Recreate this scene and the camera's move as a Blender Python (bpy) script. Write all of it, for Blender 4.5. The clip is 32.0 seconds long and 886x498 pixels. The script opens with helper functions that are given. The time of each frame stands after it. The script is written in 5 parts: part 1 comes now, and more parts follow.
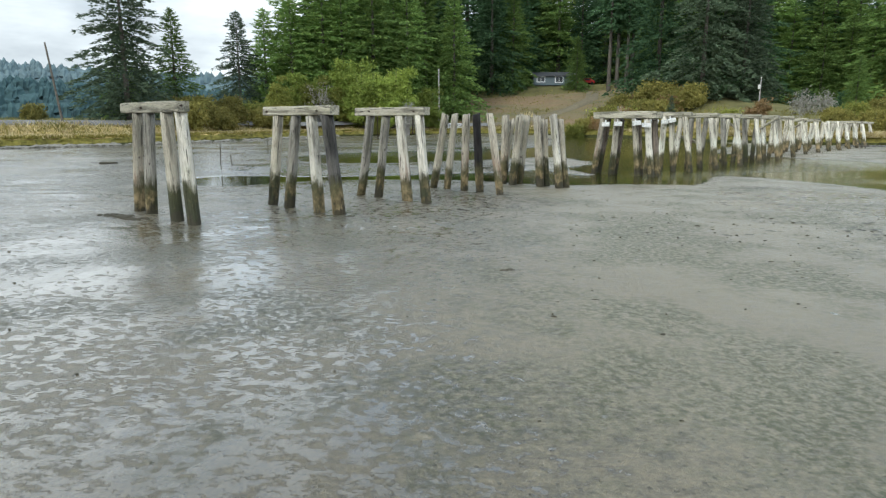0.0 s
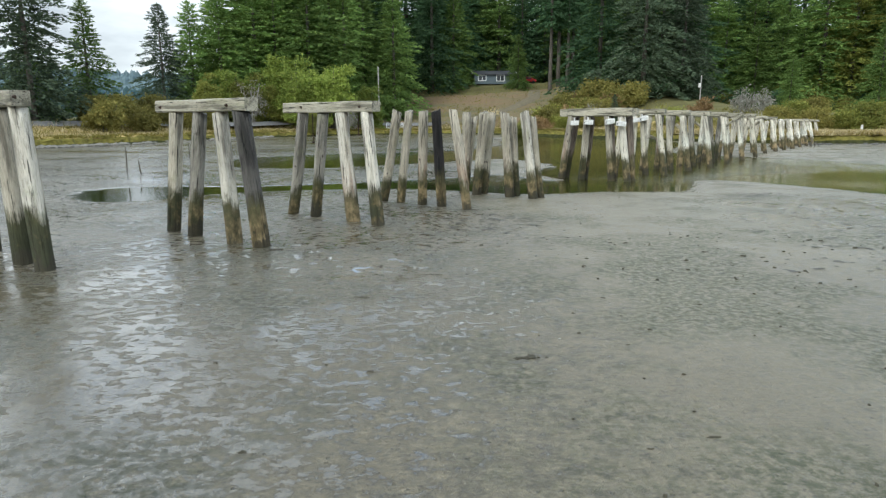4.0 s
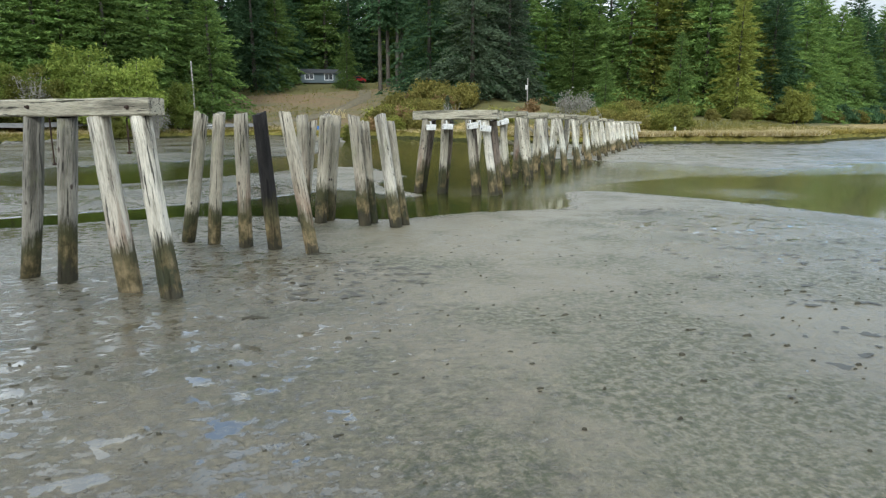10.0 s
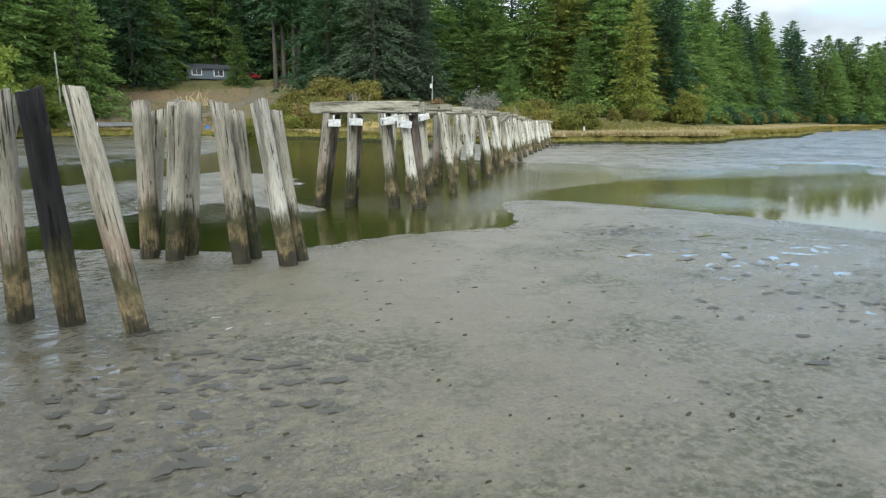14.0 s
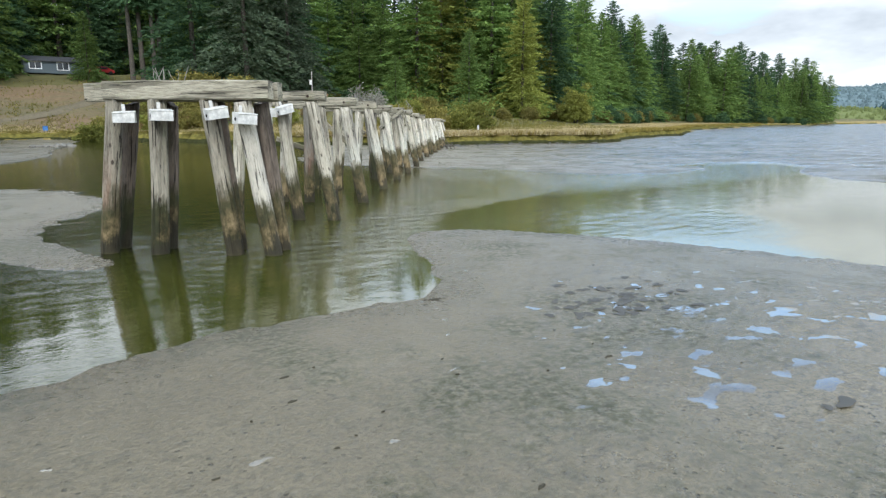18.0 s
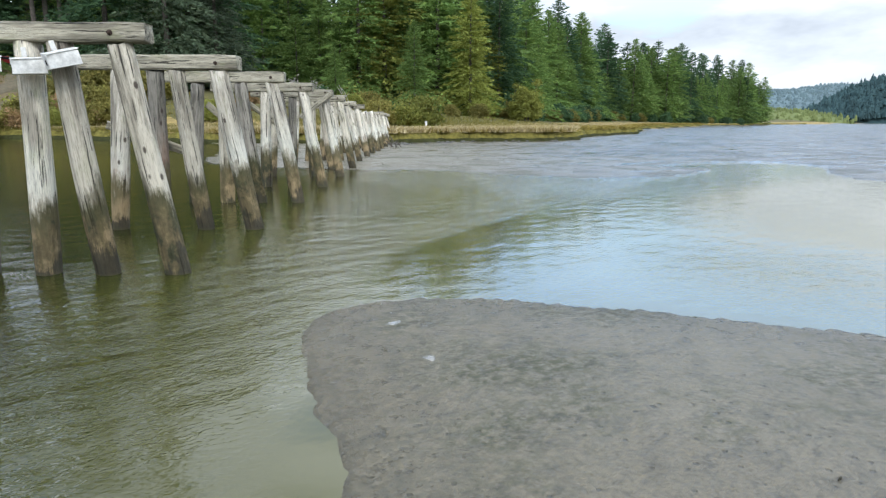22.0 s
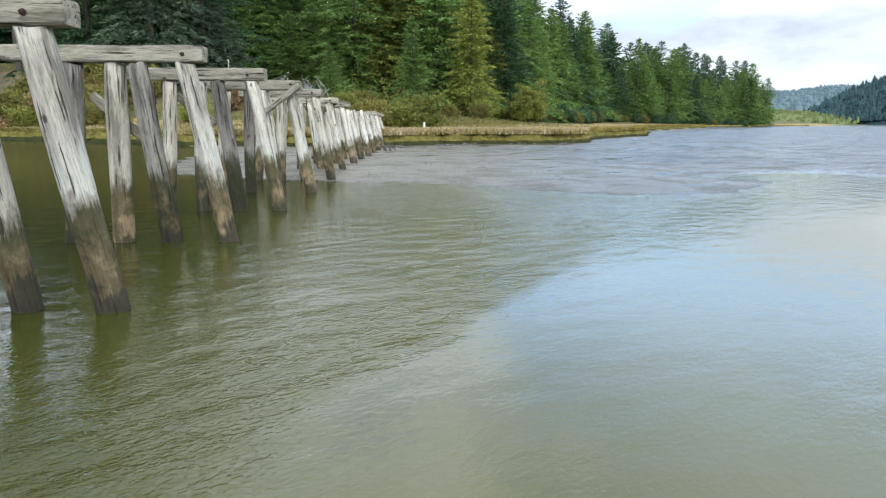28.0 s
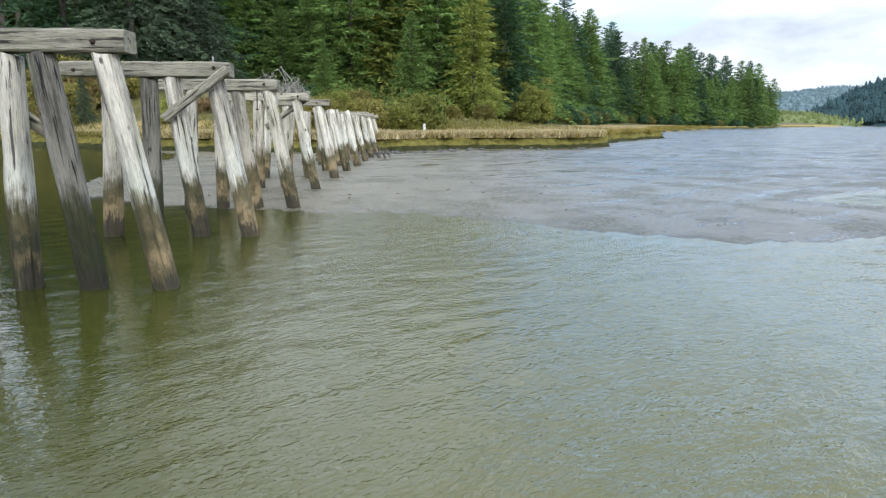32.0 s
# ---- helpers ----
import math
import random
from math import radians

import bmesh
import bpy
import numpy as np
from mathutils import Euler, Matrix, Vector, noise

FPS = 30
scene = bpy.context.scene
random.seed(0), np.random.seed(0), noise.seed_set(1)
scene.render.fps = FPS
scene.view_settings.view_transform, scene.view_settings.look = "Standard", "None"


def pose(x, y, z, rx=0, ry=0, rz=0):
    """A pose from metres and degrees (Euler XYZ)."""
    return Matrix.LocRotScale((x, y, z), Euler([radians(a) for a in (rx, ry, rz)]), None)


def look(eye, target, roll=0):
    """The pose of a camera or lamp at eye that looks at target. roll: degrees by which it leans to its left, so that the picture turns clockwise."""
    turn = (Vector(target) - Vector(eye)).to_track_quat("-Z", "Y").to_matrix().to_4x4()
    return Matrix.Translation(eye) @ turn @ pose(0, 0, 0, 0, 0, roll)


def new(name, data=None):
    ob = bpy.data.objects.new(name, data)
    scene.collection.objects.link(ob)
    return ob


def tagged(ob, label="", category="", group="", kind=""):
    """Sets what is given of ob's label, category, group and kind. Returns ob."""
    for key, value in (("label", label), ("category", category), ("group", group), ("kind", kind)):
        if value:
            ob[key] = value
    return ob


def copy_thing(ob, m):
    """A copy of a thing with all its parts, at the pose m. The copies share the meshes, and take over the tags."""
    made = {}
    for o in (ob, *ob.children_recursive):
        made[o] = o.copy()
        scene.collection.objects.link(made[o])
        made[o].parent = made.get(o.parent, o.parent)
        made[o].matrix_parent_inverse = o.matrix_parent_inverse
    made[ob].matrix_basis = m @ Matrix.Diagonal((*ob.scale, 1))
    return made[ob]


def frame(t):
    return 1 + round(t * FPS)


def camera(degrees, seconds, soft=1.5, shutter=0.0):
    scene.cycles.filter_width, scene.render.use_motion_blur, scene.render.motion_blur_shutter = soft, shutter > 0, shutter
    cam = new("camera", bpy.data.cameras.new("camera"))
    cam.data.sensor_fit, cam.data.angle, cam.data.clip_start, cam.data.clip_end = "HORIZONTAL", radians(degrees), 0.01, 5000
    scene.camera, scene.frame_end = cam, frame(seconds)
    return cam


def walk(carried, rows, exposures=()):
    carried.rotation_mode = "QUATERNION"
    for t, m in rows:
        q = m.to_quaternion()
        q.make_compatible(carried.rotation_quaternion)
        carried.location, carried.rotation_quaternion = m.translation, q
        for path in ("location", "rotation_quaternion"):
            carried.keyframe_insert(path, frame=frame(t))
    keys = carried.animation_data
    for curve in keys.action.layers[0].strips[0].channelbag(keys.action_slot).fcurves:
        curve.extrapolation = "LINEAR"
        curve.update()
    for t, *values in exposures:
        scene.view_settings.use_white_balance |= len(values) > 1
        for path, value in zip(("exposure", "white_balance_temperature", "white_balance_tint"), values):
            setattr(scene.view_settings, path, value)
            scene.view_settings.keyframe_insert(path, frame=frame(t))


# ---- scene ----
cam = camera(70.3, 32.0, soft=1.3)

PATH = [
    (0, (0.914, -6.174, 2.415), (0.645, -4.233, 2.017), -0.0),
    (0.5, (0.751, -5.606, 2.406), (0.495, -3.663, 2.008), -0.0),
    (1, (0.622, -5.043, 2.405), (0.395, -3.097, 2.007), -0.0),
    (1.5, (0.508, -4.509, 2.399), (0.313, -2.558, 2.0), -0.0),
    (2, (0.394, -4.002, 2.381), (0.22, -2.05, 1.983), -0.1),
    (2.5, (0.279, -3.51, 2.367), (0.12, -1.557, 1.969), -0.2),
    (4.5, (-0.086, -1.714, 2.381), (-0.139, 0.245, 1.982), -0.1),
    (5, (-0.146, -1.331, 2.38), (-0.167, 0.629, 1.982), -0.0),
    (5.5, (-0.196, -0.941, 2.393), (-0.184, 1.019, 1.996), -0.1),
    (6, (-0.253, -0.566, 2.412), (-0.2, 1.393, 2.014), -0.1),
    (6.5, (-0.307, -0.161, 2.427), (-0.203, 1.796, 2.029), -0.1),
    (7, (-0.341, 0.242, 2.445), (-0.173, 2.194, 2.046), 0.0),
    (7.5, (-0.365, 0.624, 2.46), (-0.122, 2.569, 2.06), 0.1),
    (8, (-0.365, 1.017, 2.457), (-0.056, 2.952, 2.058), 0.0),
    (8.5, (-0.354, 1.446, 2.456), (0.02, 3.37, 2.057), -0.0),
    (9, (-0.33, 1.894, 2.47), (0.102, 3.806, 2.071), -0.0),
    (9.5, (-0.288, 2.333, 2.496), (0.144, 4.245, 2.096), -0.1),
    (10, (-0.25, 2.794, 2.51), (0.182, 4.705, 2.11), -0.1),
    (10.5, (-0.219, 3.298, 2.516), (0.221, 5.208, 2.118), -0.1),
    (11, (-0.188, 3.815, 2.533), (0.26, 5.723, 2.135), -0.1),
    (11.5, (-0.136, 4.35, 2.533), (0.336, 6.252, 2.134), -0.1),
    (12, (-0.032, 4.89, 2.445), (0.54, 6.764, 2.046), -0.2),
    (12.5, (0.089, 5.43, 2.351), (0.762, 7.271, 1.951), -0.0),
    (13, (0.258, 6.06, 2.318), (0.956, 7.891, 1.919), -0.0),
    (13.5, (0.427, 6.728, 2.321), (1.125, 8.56, 1.922), -0.0),
    (14, (0.621, 7.409, 2.322), (1.342, 9.232, 1.924), 0.1),
    (14.5, (0.841, 8.139, 2.305), (1.606, 9.943, 1.907), -0.0),
    (15, (1.117, 8.92, 2.267), (1.939, 10.7, 1.869), -0.1),
    (15.5, (1.468, 9.716, 2.248), (2.357, 11.463, 1.851), -0.1),
    (17.5, (2.903, 12.631, 2.192), (3.934, 14.298, 1.795), -0.1),
    (18, (3.288, 13.378, 2.189), (4.32, 15.045, 1.791), -0.1),
    (18.5, (3.683, 14.135, 2.169), (4.716, 15.802, 1.773), -0.1),
    (19, (4.106, 14.913, 2.131), (5.14, 16.578, 1.734), -0.2),
    (19.5, (4.539, 15.649, 2.061), (5.587, 17.306, 1.663), -0.0),
    (20, (4.971, 16.33, 1.989), (6.062, 17.957, 1.59), 0.2),
    (20.5, (5.44, 17.012, 1.898), (6.576, 18.609, 1.5), 0.2),
    (21, (5.924, 17.724, 1.813), (7.094, 19.296, 1.414), 0.2),
    (21.5, (6.44, 18.473, 1.786), (7.613, 20.044, 1.389), 0.1),
    (22, (6.994, 19.224, 1.766), (8.166, 20.795, 1.368), 0.1),
    (22.5, (7.51, 19.951, 1.767), (8.682, 21.521, 1.369), 0.1),
    (23, (7.95, 20.583, 1.744), (9.122, 22.154, 1.346), 0.0),
    (23.5, (8.325, 21.132, 1.747), (9.499, 22.701, 1.348), 0.1),
    (24, (8.646, 21.584, 1.766), (9.821, 23.152, 1.365), 0.3),
    (24.5, (8.8, 21.805, 1.758), (9.975, 23.373, 1.358), 0.2),
    (26.5, (9.099, 22.107, 1.767), (10.273, 23.675, 1.369), 0.1),
    (27, (9.286, 22.314, 1.761), (10.461, 23.883, 1.364), 0.1),
    (27.5, (9.573, 22.68, 1.75), (10.747, 24.25, 1.354), 0.0),
    (28, (9.932, 23.216, 1.753), (11.107, 24.786, 1.358), 0.2),
    (28.5, (10.342, 23.791, 1.756), (11.517, 25.359, 1.361), 0.3),
    (29, (10.779, 24.415, 1.762), (11.954, 25.985, 1.37), 0.1),
    (29.5, (11.244, 25.084, 1.767), (12.417, 26.656, 1.376), -0.1),
    (30, (11.761, 25.781, 1.779), (12.934, 27.353, 1.388), 0.0),
    (30.5, (12.269, 26.479, 1.796), (13.442, 28.051, 1.405), 0.1),
    (31, (12.733, 27.134, 1.814), (13.906, 28.706, 1.424), 0.1),
    (31.5, (13.121, 27.718, 1.82), (14.294, 29.29, 1.431), -0.0),
    (32, (13.471, 28.271, 1.828), (14.646, 29.841, 1.436), 0.2),
]
walk(cam, [(t, look(eye, target, roll)) for t, eye, target, roll in PATH], [(0.0, 0.32, 6100, 3.5), (13.0, 0.34, 6100, 4.0), (20.0, 0.38, 5980, 8.0), (32.0, 0.42, 5900, 9.0)])


# ---- world, sun and light ----
world = bpy.data.worlds.new("world")
scene.world = world
world.use_nodes = True
wn, wl = world.node_tree.nodes, world.node_tree.links
wn.clear()
w_out = wn.new("ShaderNodeOutputWorld")
w_bg = wn.new("ShaderNodeBackground")
w_sky = wn.new("ShaderNodeTexSky")
w_sky.sky_type = 'NISHITA'
w_sky.sun_disc = False
w_sky.sun_elevation = radians(42)
w_sky.sun_rotation = radians(202)
w_sky.dust_density = 0.7
w_co = wn.new("ShaderNodeTexCoord")
w_map = wn.new("ShaderNodeMapping")
w_map.inputs["Scale"].default_value = (1.6, 1.6, 5.0)
w_noise = wn.new("ShaderNodeTexNoise")
w_noise.inputs["Scale"].default_value = 1.5
w_noise.inputs["Detail"].default_value = 6
w_noise.inputs["Roughness"].default_value = 0.55
w_ramp = wn.new("ShaderNodeValToRGB")
w_ramp.color_ramp.elements[0].position = 0.40
w_ramp.color_ramp.elements[0].color = (5.6, 5.8, 6.15, 1)
w_ramp.color_ramp.elements[1].position = 0.61
w_ramp.color_ramp.elements[1].color = (10.6, 10.7, 10.8, 1)
w_ramp2 = wn.new("ShaderNodeValToRGB")
w_ramp2.color_ramp.elements[0].position = 0.40
w_ramp2.color_ramp.elements[0].color = (0.10, 0.10, 0.10, 1)
w_ramp2.color_ramp.elements[1].position = 0.50
w_ramp2.color_ramp.elements[1].color = (0.96, 0.96, 0.96, 1)
w_sep = wn.new("ShaderNodeSeparateXYZ")
w_up = wn.new("ShaderNodeValToRGB")
for k, (place, level) in enumerate(((0.0, 0.437), (0.14, 0.44), (0.26, 1.0), (0.6, 0.86), (1.0, 0.76))):
    step = w_up.color_ramp.elements[k] if k < 2 else w_up.color_ramp.elements.new(place)
    step.position = place
    step.color = (level, level, level, 1)
w_gain = wn.new("ShaderNodeMath")
w_gain.operation = 'MULTIPLY'
w_gain.inputs[1].default_value = 2.15
w_mul = wn.new("ShaderNodeVectorMath")
w_mul.operation = 'SCALE'
w_mix = wn.new("ShaderNodeMix")
w_mix.data_type = 'RGBA'
w_bg.inputs["Strength"].default_value = 0.10
wl.new(w_co.outputs["Generated"], w_map.inputs["Vector"])
wl.new(w_map.outputs["Vector"], w_noise.inputs["Vector"])
wl.new(w_noise.outputs["Fac"], w_ramp.inputs["Fac"])
# the cloud deck closes towards the horizon and opens higher up
w_deck = wn.new("ShaderNodeMapRange")
w_deck.inputs["From Min"].default_value = 0.15
w_deck.inputs["From Max"].default_value = 0.22
w_deck.inputs["To Min"].default_value = 0.2
w_deck.inputs["To Max"].default_value = 0.0
w_add = wn.new("ShaderNodeMath")
w_add.operation = 'ADD'
wl.new(w_noise.outputs["Fac"], w_add.inputs[0])
wl.new(w_deck.outputs["Result"], w_add.inputs[1])
# two blue breaks in the clouds to the north-east
w_sub = wn.new("ShaderNodeMath")
w_sub.operation = 'SUBTRACT'
w_gaps = []
for way, lo, hi, depth in (((0.783, 0.556, 0.279), 0.978, 0.995, 0.27), ((0.83, 0.34, 0.44), 0.960, 0.985, 0.26)):
    w_dot = wn.new("ShaderNodeVectorMath")
    w_dot.operation = 'DOT_PRODUCT'
    w_dot.inputs[1].default_value = way
    w_gap = wn.new("ShaderNodeMapRange")
    w_gap.inputs["From Min"].default_value = lo
    w_gap.inputs["From Max"].default_value = hi
    w_gap.inputs["To Max"].default_value = depth
    wl.new(w_co.outputs["Generated"], w_dot.inputs[0])
    wl.new(w_dot.outputs["Value"], w_gap.inputs["Value"])
    w_gaps.append(w_gap.outputs["Result"])
w_both = wn.new("ShaderNodeMath")
w_both.operation = 'MAXIMUM'
wl.new(w_gaps[0], w_both.inputs[0])
wl.new(w_gaps[1], w_both.inputs[1])
wl.new(w_add.outputs[0], w_sub.inputs[0])
wl.new(w_both.outputs[0], w_sub.inputs[1])
wl.new(w_sub.outputs[0], w_ramp2.inputs["Fac"])
wl.new(w_ramp2.outputs["Color"], w_mix.inputs["Factor"])
w_clear = wn.new("ShaderNodeVectorMath")
w_clear.operation = 'SCALE'
w_clear.inputs["Scale"].default_value = 1.9
wl.new(w_sky.outputs["Color"], w_clear.inputs[0])
wl.new(w_clear.outputs["Vector"], w_mix.inputs[6])
wl.new(w_ramp.outputs["Color"], w_mix.inputs[7])
wl.new(w_co.outputs["Generated"], w_sep.inputs[0])
wl.new(w_sep.outputs["Z"], w_up.inputs["Fac"])
wl.new(w_sep.outputs["Z"], w_deck.inputs["Value"])
wl.new(w_mix.outputs[2], w_mul.inputs[0])
wl.new(w_up.outputs["Color"], w_gain.inputs[0])
wl.new(w_gain.outputs[0], w_mul.inputs["Scale"])
wl.new(w_mul.outputs["Vector"], w_bg.inputs["Color"])
wl.new(w_bg.outputs["Background"], w_out.inputs["Surface"])

sun_data = bpy.data.lights.new("sun", 'SUN')
sun_data.energy = 1.3
sun_data.angle = radians(12)
sun_data.color = (1.0, 0.95, 0.87)
sun = new("sun", sun_data)
sun.matrix_world = look((-18, -44, 42), (0, 0, 0))

# ---- materials ----


def mat(name):
    m = bpy.data.materials.new(name)
    m.use_nodes = True
    nodes, links = m.node_tree.nodes, m.node_tree.links
    return m, nodes, links, nodes["Principled BSDF"]


def tex(nodes, links, kind, scale, vec=None, **kw):
    n = nodes.new(kind)
    n.inputs["Scale"].default_value = scale
    for k, val in kw.items():
        n.inputs[k].default_value = val
    if vec is not None:
        links.new(vec, n.inputs["Vector"])
    return n


def ramp(nodes, links, src, stops):
    r = nodes.new("ShaderNodeValToRGB")
    el = r.color_ramp.elements
    while len(el) < len(stops):
        el.new(0.5)
    for e, (p, c) in zip(el, stops):
        e.position = p
        e.color = (*c, 1) if isinstance(c, tuple) else (c, c, c, 1)
    links.new(src, r.inputs["Fac"])
    return r.outputs["Color"]


def mixc(nodes, links, fac, a, b, mode='MIX'):
    n = nodes.new("ShaderNodeMix")
    n.data_type = 'RGBA'
    n.blend_type = mode
    for sock, val in ((n.inputs["Factor"], fac), (n.inputs[6], a), (n.inputs[7], b)):
        if isinstance(val, bpy.types.NodeSocket):
            links.new(val, sock)
        elif isinstance(val, tuple):
            sock.default_value = (*val, 1)
        else:
            sock.default_value = val
    return n.outputs[2]


def math_n(nodes, links, op, a, b=0.0):
    n = nodes.new("ShaderNodeMath")
    n.operation = op
    for sock, val in ((n.inputs[0], a), (n.inputs[1], b)):
        if isinstance(val, bpy.types.NodeSocket):
            links.new(val, sock)
        else:
            sock.default_value = val
    return n.outputs[0]


def bump(nodes, links, height, strength, dist, bsdf, chain=None):
    b = nodes.new("ShaderNodeBump")
    b.inputs["Strength"].default_value = strength
    b.inputs["Distance"].default_value = dist
    links.new(height, b.inputs["Height"])
    if chain is not None:
        links.new(chain, b.inputs["Normal"])
    links.new(b.outputs["Normal"], bsdf.inputs["Normal"])
    return b.outputs["Normal"]


def position(nodes):
    return nodes.new("ShaderNodeNewGeometry").outputs["Position"]


def scaled(nodes, links, vec, s):
    n = nodes.new("ShaderNodeMapping")
    n.inputs["Scale"].default_value = s
    links.new(vec, n.inputs["Vector"])
    return n.outputs["Vector"]


WATER_LEVEL = -0.12


def mud_material():
    m, n, l, b = mat("wet_mud")
    p = position(n)
    sep = n.new("ShaderNodeSeparateXYZ")
    l.new(p, sep.inputs[0])

    def span(src, lo, hi, a=0.0, c=1.0):
        r = n.new("ShaderNodeMapRange")
        for key, val in (("From Min", lo), ("From Max", hi), ("To Min", a), ("To Max", c)):
            r.inputs[key].default_value = val
        l.new(src, r.inputs["Value"])
        return r.outputs[0]

    def near(at, far, close, top):
        d = n.new("ShaderNodeVectorMath")
        d.operation = 'DISTANCE'
        l.new(p, d.inputs[0])
        d.inputs[1].default_value = at
        return span(d.outputs["Value"], far, close, 0.0, top)

    big = tex(n, l, "ShaderNodeTexNoise", 0.5, p, Detail=5, Roughness=0.6)
    mid = tex(n, l, "ShaderNodeTexNoise", 9.0, p, Detail=8, Roughness=0.72, Distortion=0.2)
    fine = tex(n, l, "ShaderNodeTexNoise", 30, p, Detail=6, Roughness=0.75)
    pock = tex(n, l, "ShaderNodeTexVoronoi", 9, p)
    col = ramp(n, l, big.outputs["Fac"], [(0.3, (0.156, 0.131, 0.081)), (0.7, (0.190, 0.163, 0.104))])
    # mottle and speckle whose darks also paint shade into the relief's crevices
    col = mixc(n, l, ramp(n, l, mid.outputs["Fac"], [(0.36, 0.5), (0.48, 0.0)]), col, (0.090, 0.084, 0.057))
    spec = ramp(n, l, fine.outputs["Fac"], [(0.36, 0.45), (0.56, 1.04)])
    col = mixc(n, l, 0.8, col, spec, 'MULTIPLY')
    # worm holes and crumbs: small dark specks, thicker in some places
    hole = tex(n, l, "ShaderNodeTexVoronoi", 13, p, Randomness=1.0)
    some = n.new("ShaderNodeSeparateXYZ")
    l.new(hole.outputs["Color"], some.inputs[0])
    speck = math_n(n, l, 'MULTIPLY', ramp(n, l, hole.outputs["Distance"], [(0.14, 0.9), (0.22, 0.0)]), ramp(n, l, some.outputs["X"], [(0.60, 0.0), (0.66, 1.0)]))
    speck = math_n(n, l, 'MULTIPLY', speck, ramp(n, l, big.outputs["Fac"], [(0.35, 0.25), (0.60, 1.0)]))
    col = mixc(n, l, speck, col, (0.045, 0.041, 0.028))
    # green algae in ragged speckled patches
    tuft = tex(n, l, "ShaderNodeTexNoise", 11.0, p, Detail=8, Roughness=0.75)
    bed = tex(n, l, "ShaderNodeTexNoise", 0.42, p, Detail=5, Roughness=0.6)
    beds = math_n(n, l, 'ADD', bed.outputs["Fac"], math_n(n, l, 'MAXIMUM', near((1.9, 0.6, 0.0), 2.0, 0.6, 0.10), near((3.5, 7.0, 0.0), 5.0, 1.5, 0.085)))
    weed = math_n(n, l, 'MULTIPLY', ramp(n, l, tuft.outputs["Fac"], [(0.42, 0.0), (0.58, 0.8)]), ramp(n, l, beds, [(0.47, 0.0), (0.60, 1.0)]))
    col = mixc(n, l, weed, col, (0.040, 0.048, 0.018))
    # wet film, thickest on the low ground to the west and along the far water
    film_src = tex(n, l, "ShaderNodeTexNoise", 5.5, scaled(n, l, p, (0.8, 1.25, 1.0)), Detail=9, Roughness=0.78, Distortion=0.1)
    zone = tex(n, l, "ShaderNodeTexNoise", 0.13, p, Detail=2)
    film_in = math_n(n, l, 'ADD', math_n(n, l, 'MULTIPLY', film_src.outputs["Fac"], 1.05), math_n(n, l, 'SUBTRACT', math_n(n, l, 'MULTIPLY', zone.outputs["Fac"], 0.4), 0.125))
    damp = ramp(n, l, span(sep.outputs["X"], -10.0, 40.0), [(0.18, 1.0), (0.25, 0.0), (0.80, 0.0), (0.95, 0.6)])
    outer = math_n(n, l, 'MULTIPLY', math_n(n, l, 'SUBTRACT', damp, 1.0), 0.17)
    west = span(sep.outputs["X"], 0.5, -7.0, 0.0, 0.03)
    pan = near((-2.2, 3.8, 0.0), 6.0, 1.0, 0.045)
    film_in = math_n(n, l, 'ADD', film_in, math_n(n, l, 'ADD', outer, math_n(n, l, 'MAXIMUM', pan, west)))
    film = ramp(n, l, film_in, [(0.618, 0.0), (0.638, 1.0)])
    # small clear puddles standing in the hollows
    dip = tex(n, l, "ShaderNodeTexNoise", 3.1, scaled(n, l, p, (0.8, 1.0, 1.0)), Detail=3, Roughness=0.5, Distortion=0.3)
    spots = math_n(n, l, 'MAXIMUM', near((-2.2, 8.8, 0.0), 3.6, 1.2, 0.150), near((9.6, 16.6, 0.0), 4.4, 1.6, 0.137))
    spots = math_n(n, l, 'MAXIMUM', spots, near((0.6, 14.6, 0.0), 1.8, 0.6, 0.12))
    pool = ramp(n, l, math_n(n, l, 'ADD', dip.outputs["Fac"], spots), [(0.728, 0.0), (0.742, 1.0)])
    # long streaks of standing water over the far flat
    far = math_n(n, l, 'MULTIPLY', span(sep.outputs["X"], 20.0, 34.0), span(sep.outputs["Y"], 26.0, 31.0))
    lane = tex(n, l, "ShaderNodeTexNoise", 0.9, scaled(n, l, p, (0.35, 1.3, 1.0)), Detail=5, Roughness=0.6)
    lanes = math_n(n, l, 'MULTIPLY', ramp(n, l, lane.outputs["Fac"], [(0.53, 0.0), (0.64, 0.75)]), far)
    pool = math_n(n, l, 'MAXIMUM', pool, lanes)
    film = math_n(n, l, 'MAXIMUM', film, pool)
    col = mixc(n, l, math_n(n, l, 'MULTIPLY', pool, 0.55), col, (0.070, 0.064, 0.045))
    soak = ramp(n, l, film_in, [(0.47, 1.0), (0.62, 0.50)])
    col = mixc(n, l, 1.0, col, soak, 'MULTIPLY')
    # the rim that the water has just left is soaked
    rim = span(math_n(n, l, 'ADD', sep.outputs["Z"], math_n(n, l, 'MULTIPLY', math_n(n, l, 'SUBTRACT', mid.outputs["Fac"], 0.5), 0.05)), WATER_LEVEL + 0.026, WATER_LEVEL + 0.006)
    col = mixc(n, l, math_n(n, l, 'MULTIPLY', rim, 0.6), col, (0.062, 0.055, 0.036))
    l.new(col, b.inputs["Base Color"])
    rough = ramp(n, l, mid.outputs["Fac"], [(0.3, 0.28), (0.7, 0.46)])
    rough = mixc(n, l, rim, rough, (0.18, 0.18, 0.18))
    rough = mixc(n, l, near((10.5, 14.5, 0.0), 6.5, 2.5, 0.8), rough, (0.17, 0.17, 0.17))
    rough = mixc(n, l, film, rough, (0.08, 0.08, 0.08))
